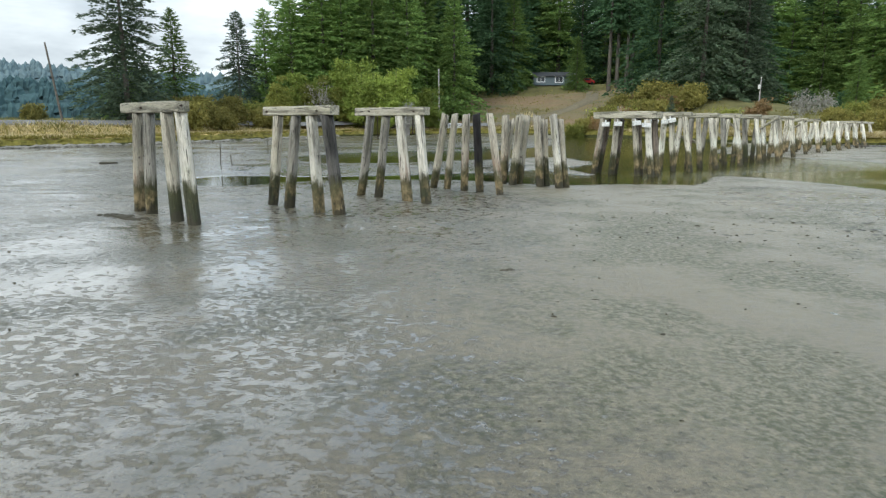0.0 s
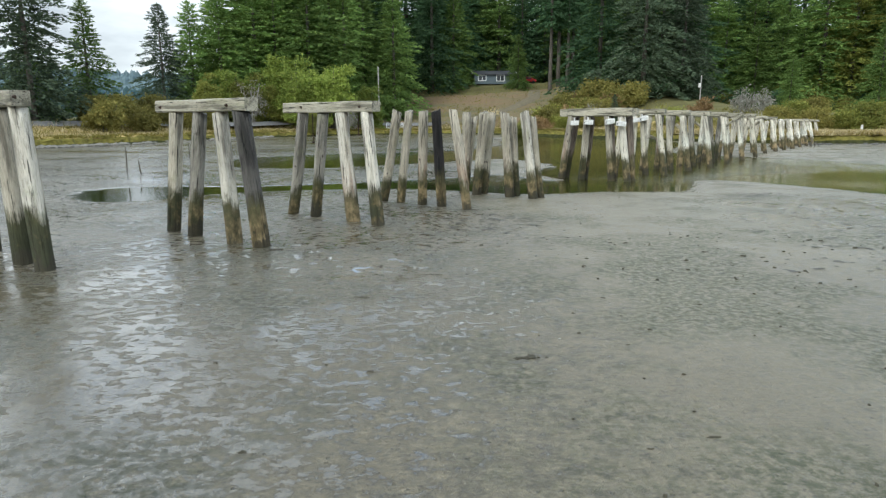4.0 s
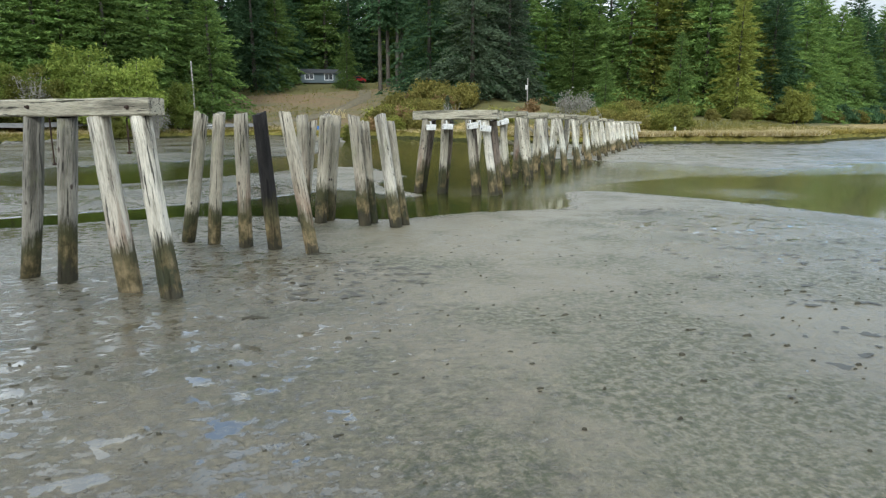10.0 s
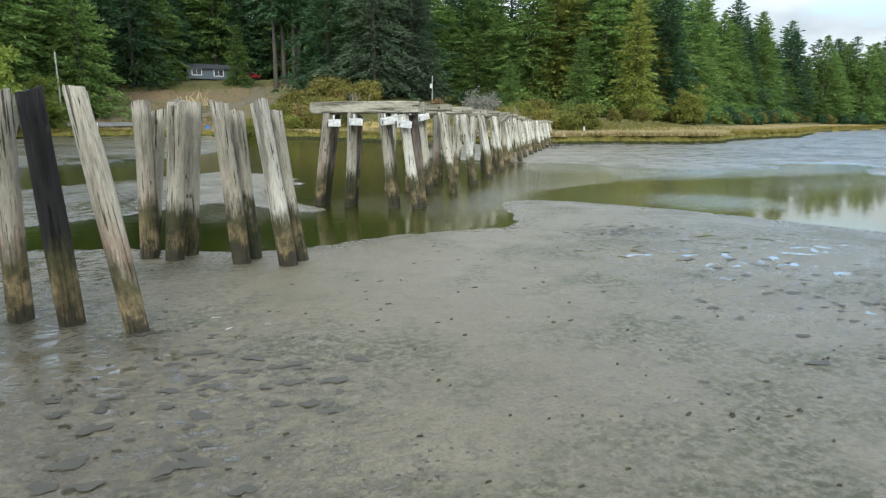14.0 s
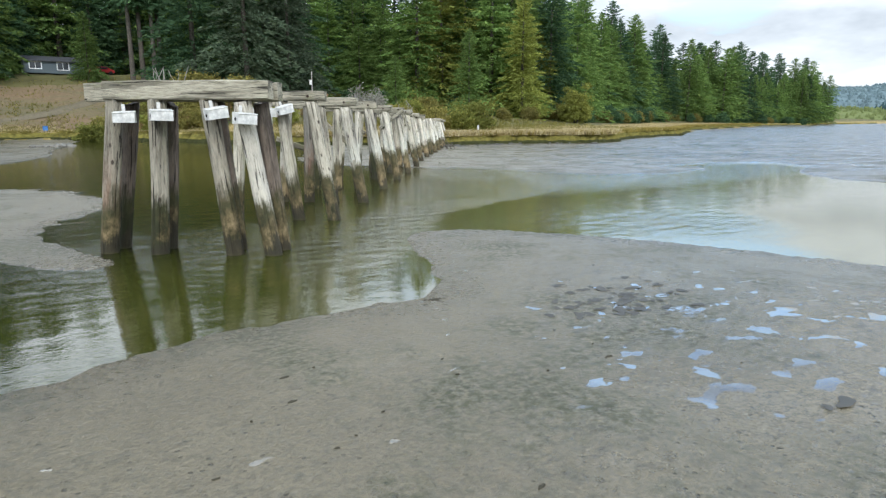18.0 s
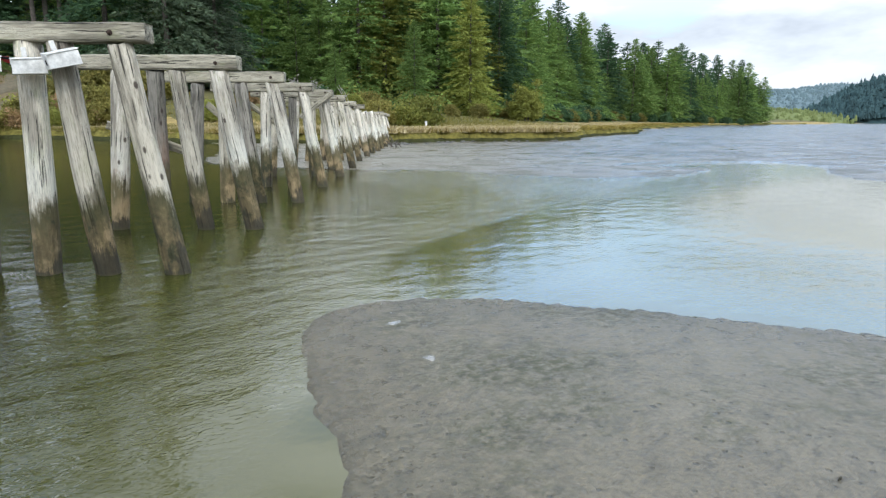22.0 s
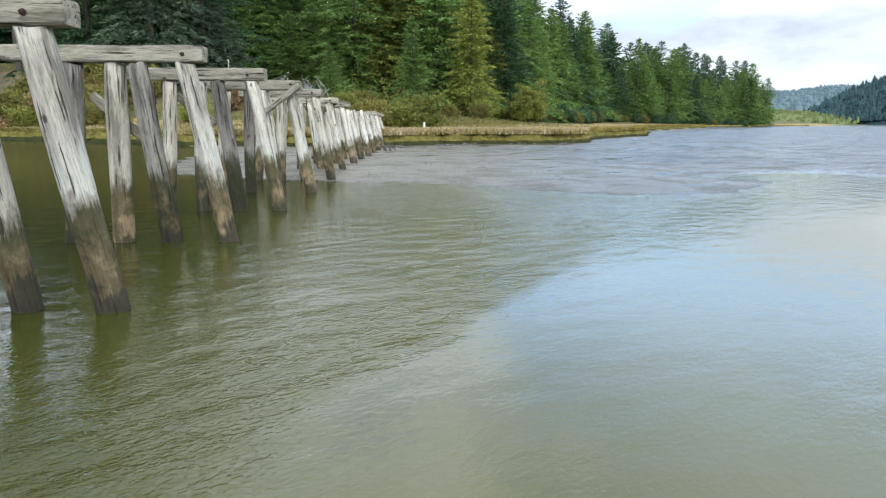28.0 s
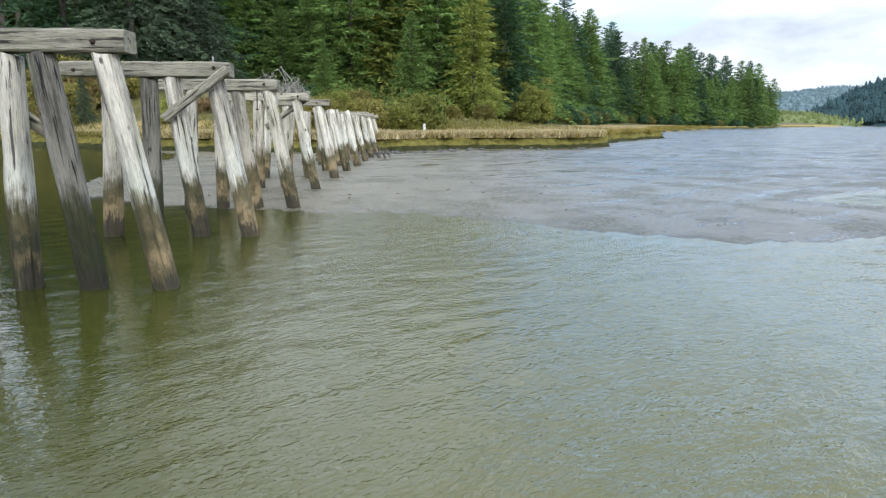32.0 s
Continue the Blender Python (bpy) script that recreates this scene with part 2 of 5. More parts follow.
    rough = mixc(n, l, pool, rough, (0.02, 0.02, 0.02))
    rough = mixc(n, l, weed, rough, (0.8, 0.8, 0.8))
    l.new(rough, b.inputs["Roughness"])
    b.inputs["IOR"].default_value = 1.5
    l.new(math_n(n, l, 'ADD', span(film, 0.0, 1.0, 0.5, 0.66), math_n(n, l, 'MULTIPLY', pool, 0.34)), b.inputs["Specular IOR Level"])
    h = math_n(n, l, 'ADD', mid.outputs["Fac"], math_n(n, l, 'MULTIPLY', fine.outputs["Fac"], 0.35))
    h = math_n(n, l, 'ADD', h, math_n(n, l, 'MULTIPLY', ramp(n, l, pock.outputs["Distance"], [(0.0, 0.0), (0.35, 1.0)]), 0.34))
    h = math_n(n, l, 'SUBTRACT', h, math_n(n, l, 'MULTIPLY', speck, 0.8))
    dry = math_n(n, l, 'SUBTRACT', 1.0, math_n(n, l, 'MULTIPLY', film, 0.88))
    dry = math_n(n, l, 'MULTIPLY', dry, math_n(n, l, 'SUBTRACT', 1.0, math_n(n, l, 'MULTIPLY', pool, 0.8)))
    bn = n.new("ShaderNodeBump")
    bn.inputs["Distance"].default_value = 0.030
    l.new(math_n(n, l, 'MULTIPLY', dry, 0.9), bn.inputs["Strength"])
    l.new(h, bn.inputs["Height"])
    l.new(bn.outputs["Normal"], b.inputs["Normal"])
    return m


def water_material():
    m, n, l, b = mat("murky_water")
    p = position(n)
    big = tex(n, l, "ShaderNodeTexNoise", 0.12, p, Detail=2)
    b.inputs["Roughness"].default_value = 0.025
    b.inputs["IOR"].default_value = 1.36
    turn = n.new("ShaderNodeMapping")
    turn.inputs["Rotation"].default_value = (0, 0, radians(-35))
    turn.inputs["Scale"].default_value = (0.75, 1.4, 1)
    l.new(p, turn.inputs["Vector"])
    rip = tex(n, l, "ShaderNodeTexNoise", 19.0, turn.outputs["Vector"], Detail=2, Roughness=0.5, Distortion=0.5)
    swell = tex(n, l, "ShaderNodeTexNoise", 2.1, turn.outputs["Vector"], Detail=3, Roughness=0.45)
    patch = tex(n, l, "ShaderNodeTexNoise", 0.32, p, Detail=3)
    sep = n.new("ShaderNodeSeparateXYZ")
    l.new(p, sep.inputs[0])

    def span(src, lo, hi, a=0.0, c=1.0):
        r = n.new("ShaderNodeMapRange")
        for key, val in (("From Min", lo), ("From Max", hi), ("To Min", a), ("To Max", c)):
            r.inputs[key].default_value = val
        l.new(src, r.inputs["Value"])
        return r.outputs[0]

    # wind ruffles the water along the trestle; the open side and the sheltered pool stay smooth
    side = n.new("ShaderNodeVectorMath")
    side.operation = 'DOT_PRODUCT'
    side.inputs[1].default_value = (0.815, -0.579, 0)
    l.new(p, side.inputs[0])
    shift = span(sep.outputs["Y"], 26.8, 30.0, 0.0, -4.6)
    place = math_n(n, l, 'ADD', side.outputs["Value"], math_n(n, l, 'MULTIPLY', math_n(n, l, 'SUBTRACT', patch.outputs["Fac"], 0.5), 1.8))
    east_pale = span(place, -8.0, -3.0)
    place = math_n(n, l, 'ADD', place, shift)
    lee = ramp(n, l, span(place, -14.0, 2.0), [(0.03, 0.25), (0.26, 0.50), (0.36, 1.0), (0.455, 0.9), (0.505, 0.17)])
    # dark forest reflection painted into the green near the trestle, paler silty murk eastward
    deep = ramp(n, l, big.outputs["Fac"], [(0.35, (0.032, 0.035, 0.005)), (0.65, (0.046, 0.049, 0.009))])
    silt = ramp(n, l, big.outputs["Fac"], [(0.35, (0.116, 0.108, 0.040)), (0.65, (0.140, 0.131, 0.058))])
    # further west the bank's dark reflection is put into the water colour too
    west_dark = span(side.outputs["Value"], -9.0, -12.5)
    deep = mixc(n, l, west_dark, deep, (0.015, 0.018, 0.003))
    l.new(mixc(n, l, east_pale, deep, silt), b.inputs["Base Color"])
    amp = math_n(n, l, 'MULTIPLY', lee, span(sep.outputs["Y"], 22.0, 24.8, 0.16, 1.0))
    # a gust spot off the point of the flat
    gust = n.new("ShaderNodeVectorMath")
    gust.operation = 'DISTANCE'
    gust.inputs[1].default_value = (15.4, 23.0, WATER_LEVEL)
    l.new(p, gust.inputs[0])
    amp = math_n(n, l, 'MAXIMUM', amp, span(gust.outputs["Value"], 3.2, 0.4, 0.0, 0.55))
    # a light breeze over the open reach
    open_reach = math_n(n, l, 'MULTIPLY', span(sep.outputs["Y"], 27.2, 30.5), span(side.outputs["Value"], -9.5, -7.0, 0.0, 0.7))
    amp = math_n(n, l, 'MAXIMUM', amp, open_reach)
    bn = n.new("ShaderNodeBump")
    bn.inputs["Distance"].default_value = 0.014
    l.new(amp, bn.inputs["Strength"])
    l.new(math_n(n, l, 'ADD', rip.outputs["Fac"], math_n(n, l, 'MULTIPLY', swell.outputs["Fac"], 4.6)), bn.inputs["Height"])
    l.new(bn.outputs["Normal"], b.inputs["Normal"])
    return m


def wood_material(name, light, dark, stain, tide=True, scoured=0.0):
    """Weathered timber: long grain along local z, silvered and checked, with the tide's stain below it."""
    m, n, l, b = mat(name)
    co = n.new("ShaderNodeTexCoord").outputs["Object"]
    info = n.new("ShaderNodeObjectInfo").outputs["Random"]
    other = math_n(n, l, 'FRACT', math_n(n, l, 'MULTIPLY', info, 7.31))
    third = math_n(n, l, 'FRACT', math_n(n, l, 'MULTIPLY', info, 23.7))
    shift = n.new("ShaderNodeVectorMath")
    shift.operation = 'ADD'
    l.new(co, shift.inputs[0])
    l.new(math_n(n, l, 'MULTIPLY', info, 40.0), shift.inputs[1])
    v = shift.outputs[0]
    grain = tex(n, l, "ShaderNodeTexNoise", 10, scaled(n, l, v, (3.4, 3.4, 0.30)), Detail=8, Roughness=0.75)
    blot = tex(n, l, "ShaderNodeTexNoise", 2.2, scaled(n, l, v, (1.2, 1.2, 0.6)), Detail=5, Roughness=0.65)
    col = ramp(n, l, grain.outputs["Fac"], [(0.28, tuple(c * 0.6 for c in dark)), (0.40, tuple((c + d) / 2 for c, d in zip(light, dark))), (0.60, light)])
    # broad dark runs down the length
    run = tex(n, l, "ShaderNodeTexNoise", 3.2, scaled(n, l, v, (2.0, 2.0, 0.22)), Detail=5, Roughness=0.6)
    col = mixc(n, l, ramp(n, l, run.outputs["Fac"], [(0.49, 0.0), (0.60, 0.7)]), col, tuple(c * 0.42 for c in dark))
    # greenish lichen and pale bleaching
    moss = tex(n, l, "ShaderNodeTexNoise", 3.4, scaled(n, l, v, (1.5, 1.5, 0.5)), Detail=6, Roughness=0.7)
    col = mixc(n, l, ramp(n, l, moss.outputs["Fac"], [(0.54, 0.0), (0.66, 0.45)]), col, tuple(0.62 * c * k for c, k in zip(light, (0.82, 0.92, 0.60))))
    tone = ramp(n, l, info, [(0.0, 0.72), (1.0, 1.14)])
    col = mixc(n, l, 1.0, col, tone, 'MULTIPLY')
    sep = n.new("ShaderNodeSeparateXYZ")
    l.new(position(n), sep.inputs[0])
    if tide:
        lvl = math_n(n, l, 'ADD', sep.outputs["Z"], math_n(n, l, 'MULTIPLY', math_n(n, l, 'SUBTRACT', grain.outputs["Fac"], 0.5), 0.55))
        lvl = math_n(n, l, 'ADD', lvl, math_n(n, l, 'MULTIPLY', math_n(n, l, 'SUBTRACT', blot.outputs["Fac"], 0.5), 1.25))
        lvl = math_n(n, l, 'DIVIDE', math_n(n, l, 'ADD', lvl, math_n(n, l, 'MULTIPLY', math_n(n, l, 'SUBTRACT', other, 0.5), 0.28)), 3.0)
        # bleached salt band above the tide line
        col = mixc(n, l, ramp(n, l, lvl, [(0.30, 0.0), (0.345, 0.5), (0.44, 0.35), (0.58, 0.0)]), col, tuple(min(0.72, c * 1.14) for c in light))
        # rusty bleeding on some of the piles
        rust = math_n(n, l, 'MULTIPLY', ramp(n, l, third, [(0.68, 0.0), (0.85, 0.65)]), ramp(n, l, run.outputs["Fac"], [(0.40, 0.0), (0.54, 0.85)]))
        rust = math_n(n, l, 'MULTIPLY', rust, ramp(n, l, lvl, [(0.22, 0.0), (0.32, 1.0), (0.52, 0.15), (0.72, 0.0)]))
        if light[0] > 0.2:
            col = mixc(n, l, rust, col, (0.190, 0.088, 0.048))
    crack = tex(n, l, "ShaderNodeTexNoise", 8, scaled(n, l, v, (3.2, 3.2, 0.16)), Detail=4, Roughness=0.55)
    slit = ramp(n, l, crack.outputs["Fac"], [(0.372, 0.10), (0.392, 1.0)])
    col = mixc(n, l, 0.9, col, slit, 'MULTIPLY')
    hair = tex(n, l, "ShaderNodeTexNoise", 30, scaled(n, l, v, (3.0, 3.0, 0.22)), Detail=4, Roughness=0.65)
    col = mixc(n, l, 0.75, col, ramp(n, l, hair.outputs["Fac"], [(0.36, 0.50), (0.50, 1.08)]), 'MULTIPLY')
    knot = tex(n, l, "ShaderNodeTexVoronoi", 2.0, scaled(n, l, v, (1.9, 1.9, 1.0)))
    col = mixc(n, l, ramp(n, l, knot.outputs["Distance"], [(0.07, 0.9), (0.11, 0.0)]), col, (0.050, 0.036, 0.028))
    if tide:
        fac = ramp(n, l, lvl, [(0.240, 0.97), (0.285, 0.45), (0.325, 0.0)])
        alg = tex(n, l, "ShaderNodeTexNoise", 5, scaled(n, l, v, (1, 1, 0.7)), Detail=5, Roughness=0.65)
        bare = math_n(n, l, 'ADD', alg.outputs["Fac"], math_n(n, l, 'ADD', math_n(n, l, 'MULTIPLY', math_n(n, l, 'SUBTRACT', third, 0.5), 0.28), scoured))
        scol = ramp(n, l, bare, [(0.42, (0.030, 0.033, 0.013)), (0.50, stain), (0.58, (0.125, 0.098, 0.046)), (0.70, (0.270, 0.200, 0.104))])
        # the belt just under the tide line is the darkest, and the foot is black again
        scol = mixc(n, l, ramp(n, l, lvl, [(0.13, 0.0), (0.21, 0.72), (0.34, 0.86)]), scol, (0.048 + 0.12 * scoured, 0.049 + 0.09 * scoured, 0.019 + 0.04 * scoured))
        scol = mixc(n, l, ramp(n, l, lvl, [(0.02, 0.88), (0.05, 0.0)]), scol, (0.034, 0.030, 0.018))
        scol = mixc(n, l, 0.55, scol, ramp(n, l, grain.outputs["Fac"], [(0.32, 0.5), (0.62, 1.3)]), 'MULTIPLY')
        scol = mixc(n, l, 0.4, scol, slit, 'MULTIPLY')
        col = mixc(n, l, fac, col, scol)
    l.new(col, b.inputs["Base Color"])
    b.inputs["Roughness"].default_value = 0.85
    b.inputs["Specular IOR Level"].default_value = 0.25
    bump(n, l, math_n(n, l, "ADD", grain.outputs["Fac"], math_n(n, l, "MULTIPLY", slit, 0.7)), 0.9, 0.03, b)
    return m


def plain(name, color, rough=0.7, metal=0.0, scale=6.0, vary=0.25, relief=0.3):
    m, n, l, b = mat(name)
    co = n.new("ShaderNodeTexCoord").outputs["Object"]
    t = tex(n, l, "ShaderNodeTexNoise", scale, co, Detail=5, Roughness=0.65)
    lo = tuple(c * (1 - vary) for c in color)
    hi = tuple(min(1, c * (1 + vary)) for c in color)
    l.new(ramp(n, l, t.outputs["Fac"], [(0.3, lo), (0.7, hi)]), b.inputs["Base Color"])
    b.inputs["Roughness"].default_value = rough
    b.inputs["Metallic"].default_value = metal
    b.inputs["Specular IOR Level"].default_value = 0.5 if rough < 0.85 else 0.15
    bump(n, l, t.outputs["Fac"], relief, 0.02, b)
    return m


def leaf_material(name, a, c, spread=0.3):
    m, n, l, b = mat(name)
    geo = n.new("ShaderNodeNewGeometry")
    info = n.new("ShaderNodeObjectInfo").outputs["Random"]
    col = ramp(n, l, geo.outputs["Random Per Island"], [(0.0, tuple(x * 0.8 for x in a)), (0.6, a), (1.0, c)])
    col = mixc(n, l, 1.0, col, ramp(n, l, info, [(0.0, 1 - spread), (1.0, 1 + spread)]), 'MULTIPLY')
    l.new(col, b.inputs["Base Color"])
    b.inputs["Roughness"].default_value = 0.8
    b.inputs["Specular IOR Level"].default_value = 0.2
    thin = n.new("ShaderNodeBsdfTranslucent")
    l.new(col, thin.inputs["Color"])
    mix = n.new("ShaderNodeMixShader")
    mix.inputs[0].default_value = 0.35
    l.new(b.outputs[0], mix.inputs[1])
    l.new(thin.outputs[0], mix.inputs[2])
    l.new(mix.outputs[0], n["Material Output"].inputs["Surface"])
    return m


MUD = mud_material()
WATER = water_material()
PILE = wood_material("weathered_pile_wood", (0.44, 0.395, 0.305), (0.205, 0.180, 0.132), (0.062, 0.050, 0.020))
PALE_PILE = wood_material("bleached_pile_wood", (0.60, 0.555, 0.455), (0.300, 0.268, 0.205), (0.072, 0.058, 0.024))
DARK_PILE = wood_material("blackened_pile_wood", (0.024, 0.021, 0.019), (0.010, 0.009, 0.008), (0.085, 0.062, 0.030))
WET_PILE = wood_material("scoured_pile_wood", (0.54, 0.495, 0.390), (0.240, 0.208, 0.152), (0.085, 0.066, 0.030), scoured=0.11)
WET_PALE = wood_material("scoured_bleached_pile_wood", (0.72, 0.665, 0.540), (0.36, 0.318, 0.24), (0.095, 0.074, 0.034), scoured=0.14)
SOOTY_PILE = wood_material("dark_weathered_pile_wood", (0.285, 0.262, 0.215), (0.085, 0.078, 0.062), (0.062, 0.050, 0.020))
CHARRED = wood_material("charred_pile_wood", (0.120, 0.110, 0.095), (0.030, 0.028, 0.025), (0.09, 0.066, 0.030))
RED_PILE = wood_material("rust_stained_pile_wood", (0.200, 0.160, 0.125), (0.080, 0.064, 0.050), (0.075, 0.055, 0.028))
CAP = wood_material("weathered_cap_timber", (0.42, 0.385, 0.29), (0.19, 0.17, 0.122), (0.1, 0.09, 0.05), tide=False)
RUST = plain("rusted_iron", (0.050, 0.030, 0.020), 0.8, 0.4, 30)
BOX_WHITE = plain("white_painted_board", (0.58, 0.57, 0.53), 0.7, 0.0, 9, 0.35)
GRASS_GROUND = plain("dry_marsh_turf", (0.30, 0.225, 0.085), 0.95, 0, 0.6, 0.4, 0.6)
HILL_GROUND = plain("rough_pasture", (0.115, 0.105, 0.042), 0.95, 0, 0.15, 0.4, 0.6)


def slope_material():
    m, n, l, b = mat("mown_brown_slope")
    p = position(n)
    big = tex(n, l, "ShaderNodeTexNoise", 0.14, scaled(n, l, p, (0.35, 1.4, 1.4)), Detail=5, Roughness=0.6)
    fine = tex(n, l, "ShaderNodeTexNoise", 2.0, p, Detail=5, Roughness=0.7)
    col = ramp(n, l, big.outputs["Fac"], [(0.32, (0.085, 0.090, 0.034)), (0.46, (0.150, 0.125, 0.060)), (0.58, (0.190, 0.125, 0.066)), (0.72, (0.120, 0.115, 0.045))])
    l.new(mixc(n, l, 0.7, col, ramp(n, l, fine.outputs["Fac"], [(0.3, 0.55), (0.65, 1.15)]), 'MULTIPLY'), b.inputs["Base Color"])
    b.inputs["Roughness"].default_value = 0.95
    bump(n, l, fine.outputs["Fac"], 0.5, 0.1, b)
    return m


DIRT = slope_material()
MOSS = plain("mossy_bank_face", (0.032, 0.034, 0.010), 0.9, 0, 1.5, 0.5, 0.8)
ROAD = plain("worn_asphalt", (0.16, 0.155, 0.145), 0.9, 0, 1.2, 0.2, 0.2)
BARK = plain("conifer_bark", (0.10, 0.088, 0.072), 0.95, 0, 3.0, 0.4, 0.8)
PALE_BARK = plain("dead_pale_bark", (0.30, 0.28, 0.25), 0.9, 0, 3.0, 0.3, 0.5)
NEEDLE = leaf_material("dark_fir_needles", (0.058, 0.112, 0.050), (0.098, 0.165, 0.066))
NEEDLE_MID = leaf_material("green_fir_needles", (0.138, 0.220, 0.056), (0.226, 0.312, 0.078))
NEEDLE_YEL = leaf_material("yellowing_fir_needles", (0.190, 0.215, 0.044), (0.285, 0.300, 0.064))
NEEDLE_GREY = leaf_material("grey_spruce_needles", (0.080, 0.112, 0.064), (0.130, 0.168, 0.094))
LEAF_YEL = leaf_material("yellow_green_leaves", (0.190, 0.205, 0.042), (0.300, 0.295, 0.070))
LEAF_OLIVE = leaf_material("olive_leaves", (0.185, 0.170, 0.042), (0.290, 0.245, 0.072))
LEAF_GREEN = leaf_material("fresh_green_leaves", (0.195, 0.250, 0.046), (0.300, 0.340, 0.075))
LEAF_RUST = leaf_material("rusty_leaves", (0.230, 0.150, 0.065), (0.340, 0.220, 0.115))
LEAF_PALE = leaf_material("pale_grey_twigs", (0.22, 0.21, 0.17), (0.33, 0.31, 0.26))
STRAW = leaf_material("dry_straw_grass", (0.450, 0.365, 0.190), (0.640, 0.540, 0.310), 0.1)
SEDGE = leaf_material("olive_sedge", (0.170, 0.150, 0.035), (0.300, 0.245, 0.065), 0.1)
ROCK = plain("wet_grey_rock", (0.085, 0.08, 0.068), 0.7, 0, 3, 0.35, 0.6)
CLOD = plain("dark_wet_clod", (0.055, 0.050, 0.036), 0.9, 0, 9, 0.35, 0.6)

# ---- building helpers ----


def part(name, bm, material, parent, label=""):
    """Links a bmesh as one mesh object, at top level when parent is None."""
    me = bpy.data.meshes.new(name)
    bm.to_mesh(me)
    bm.free()
    me.materials.append(material)
    ob = new(name, me)
    if parent is not None:
        ob.parent = parent
    if label:
        tagged(ob, label)
    return ob


def raw(name, verts, faces, material, parent=None, smooth=False):
    me = bpy.data.meshes.new(name)
    me.from_pydata([tuple(p) for p in verts], [], faces)
    me.materials.append(material)
    if smooth:
        me.polygons.foreach_set("use_smooth", [True] * len(me.polygons))
    ob = new(name, me)
    if parent is not None:
        ob.parent = parent
    return ob


def empty(name, at=(0, 0, 0), turn=0.0):
    ob = new(name)
    ob.matrix_basis = pose(*at, 0, 0, turn)
    return ob


def box_bm(size, at=(0, 0, 0), bevel=0.0, m=None, bm=None):
    own = bm or bmesh.new()
    made = bmesh.ops.create_cube(own, size=1.0)["verts"]
    bmesh.ops.scale(own, vec=size, verts=made)
    bmesh.ops.translate(own, vec=at, verts=made)
    if m is not None:
        bmesh.ops.transform(own, matrix=m, verts=made)
    if bevel:
        edges = list({e for vv in made for e in vv.link_edges})
        bmesh.ops.bevel(own, geom=edges, offset=bevel, segments=1, affect='EDGES')
    return own


def smooth01(a, b, x):
    t = np.clip((x - a) / (b - a), 0, 1)
    return t * t * (3 - 2 * t)


# ---- plan of the shore ----
NEAR_SHORE = [(60, -60), (34, -15), (24, 2), (18, 11), (15.2, 16.3), (14.2, 19.2), (13.2, 21.6), (12, 23.4), (10.9, 24.6), (9.6, 24.9),
              (9.0, 23.8), (8.4, 22), (7.9, 20.8), (7.3, 20.35), (6, 20.45), (4.5, 20.3), (2.8, 19.6), (1.2, 19.7), (-0.2, 20.6), (-2.5, 21.4),
              (-6, 20.9), (-8.8, 19.8), (-11.2, 16.8), (-13.6, 18.6), (-14.2, 21), (-12.4, 22.3)]
SAND_BAR = [(-9, 22.0), (-6, 23), (-1.3, 25.6), (1.0, 27.7), (1.9, 27.0), (2.6, 25.6), (3.5, 24.5), (4.1, 24.9), (3.5, 26.6), (2.9, 28.3), (3.1, 30.2), (4.0, 31.4), (4.8, 33.5), (4.2, 37), (2.4, 40.5), (-1, 37.8), (-4.2, 34.8), (-8, 31.5), (-13, 32)]
FAR_SHORE = [(-16, 38), (-13.4, 44.5), (-2.6, 50.4), (3, 60), (4, 80), (8, 112), (16, 112), (25, 72), (20, 60), (15.5, 50), (16.5, 44.5), (19, 41.5),
             (21.5, 39.5), (22.3, 36), (24, 32.8), (28, 32.2), (31.5, 33.6), (30.5, 36.2), (37, 35.2), (37.6, 32), (31, 28.6), (29.5, 25.5), (34, 19),
             (48, 8), (75, -10), (110, -60)]
BANK = [(-75, -60), (-62, 10), (-49, 44), (-42, 54), (-37, 69), (-31, 96), (-15, 114), (4, 111), (16, 96), (24, 76), (31, 66), (36, 65), (43, 66.5),
        (52, 62.5), (57, 63.5), (64, 70), (90, 81), (140, 116), (265, 176), (520, 245), (900, 330), (1500, 400)]
WATER_Z = WATER_LEVEL


def inside(px, py, poly):
    hit = np.zeros(px.shape, bool)
    for (x0, y0), (x1, y1) in zip(poly, poly[1:] + poly[:1]):
        if y0 == y1:
            continue
        cross = ((y0 > py) != (y1 > py)) & (px < (x1 - x0) * (py - y0) / (y1 - y0) + x0)
        hit ^= cross
    return hit


def away(px, py, line, closed):
    best = np.full(px.shape, 1e9)
    ends = zip(line, line[1:] + (line[:1] if closed else []))
    for (x0, y0), (x1, y1) in ends:
        dx, dy = x1 - x0, y1 - y0
        k = np.clip(((px - x0) * dx + (py - y0) * dy) / (dx * dx + dy * dy + 1e-9), 0, 1)
        best = np.minimum(best, np.hypot(px - x0 - k * dx, py - y0 - k * dy))
    return best


def waves(px, py, size, seed):
    """Cheap smooth noise in -1..1 from summed sines."""
    rng = np.random.default_rng(seed)
    total = np.zeros(px.shape)
    for k in range(9):
        a, f, ph = rng.uniform(0, 6.28), rng.uniform(0.6, 1.9) * 6.28 / size, rng.uniform(0, 6.28)
        total += np.sin((px * np.cos(a) + py * np.sin(a)) * f + ph + 0.8 * np.sin((px * np.sin(a) - py * np.cos(a)) * f * 0.6 + ph * 2))
    return total / 4.5


CHANNEL = NEAR_SHORE + SAND_BAR + FAR_SHORE
CHANNEL = [(a[0] + (c[0] - a[0]) * q, a[1] + (c[1] - a[1]) * q) for a, c in zip(CHANNEL, CHANNEL[1:] + CHANNEL[:1]) for q in (0.22, 0.78)]
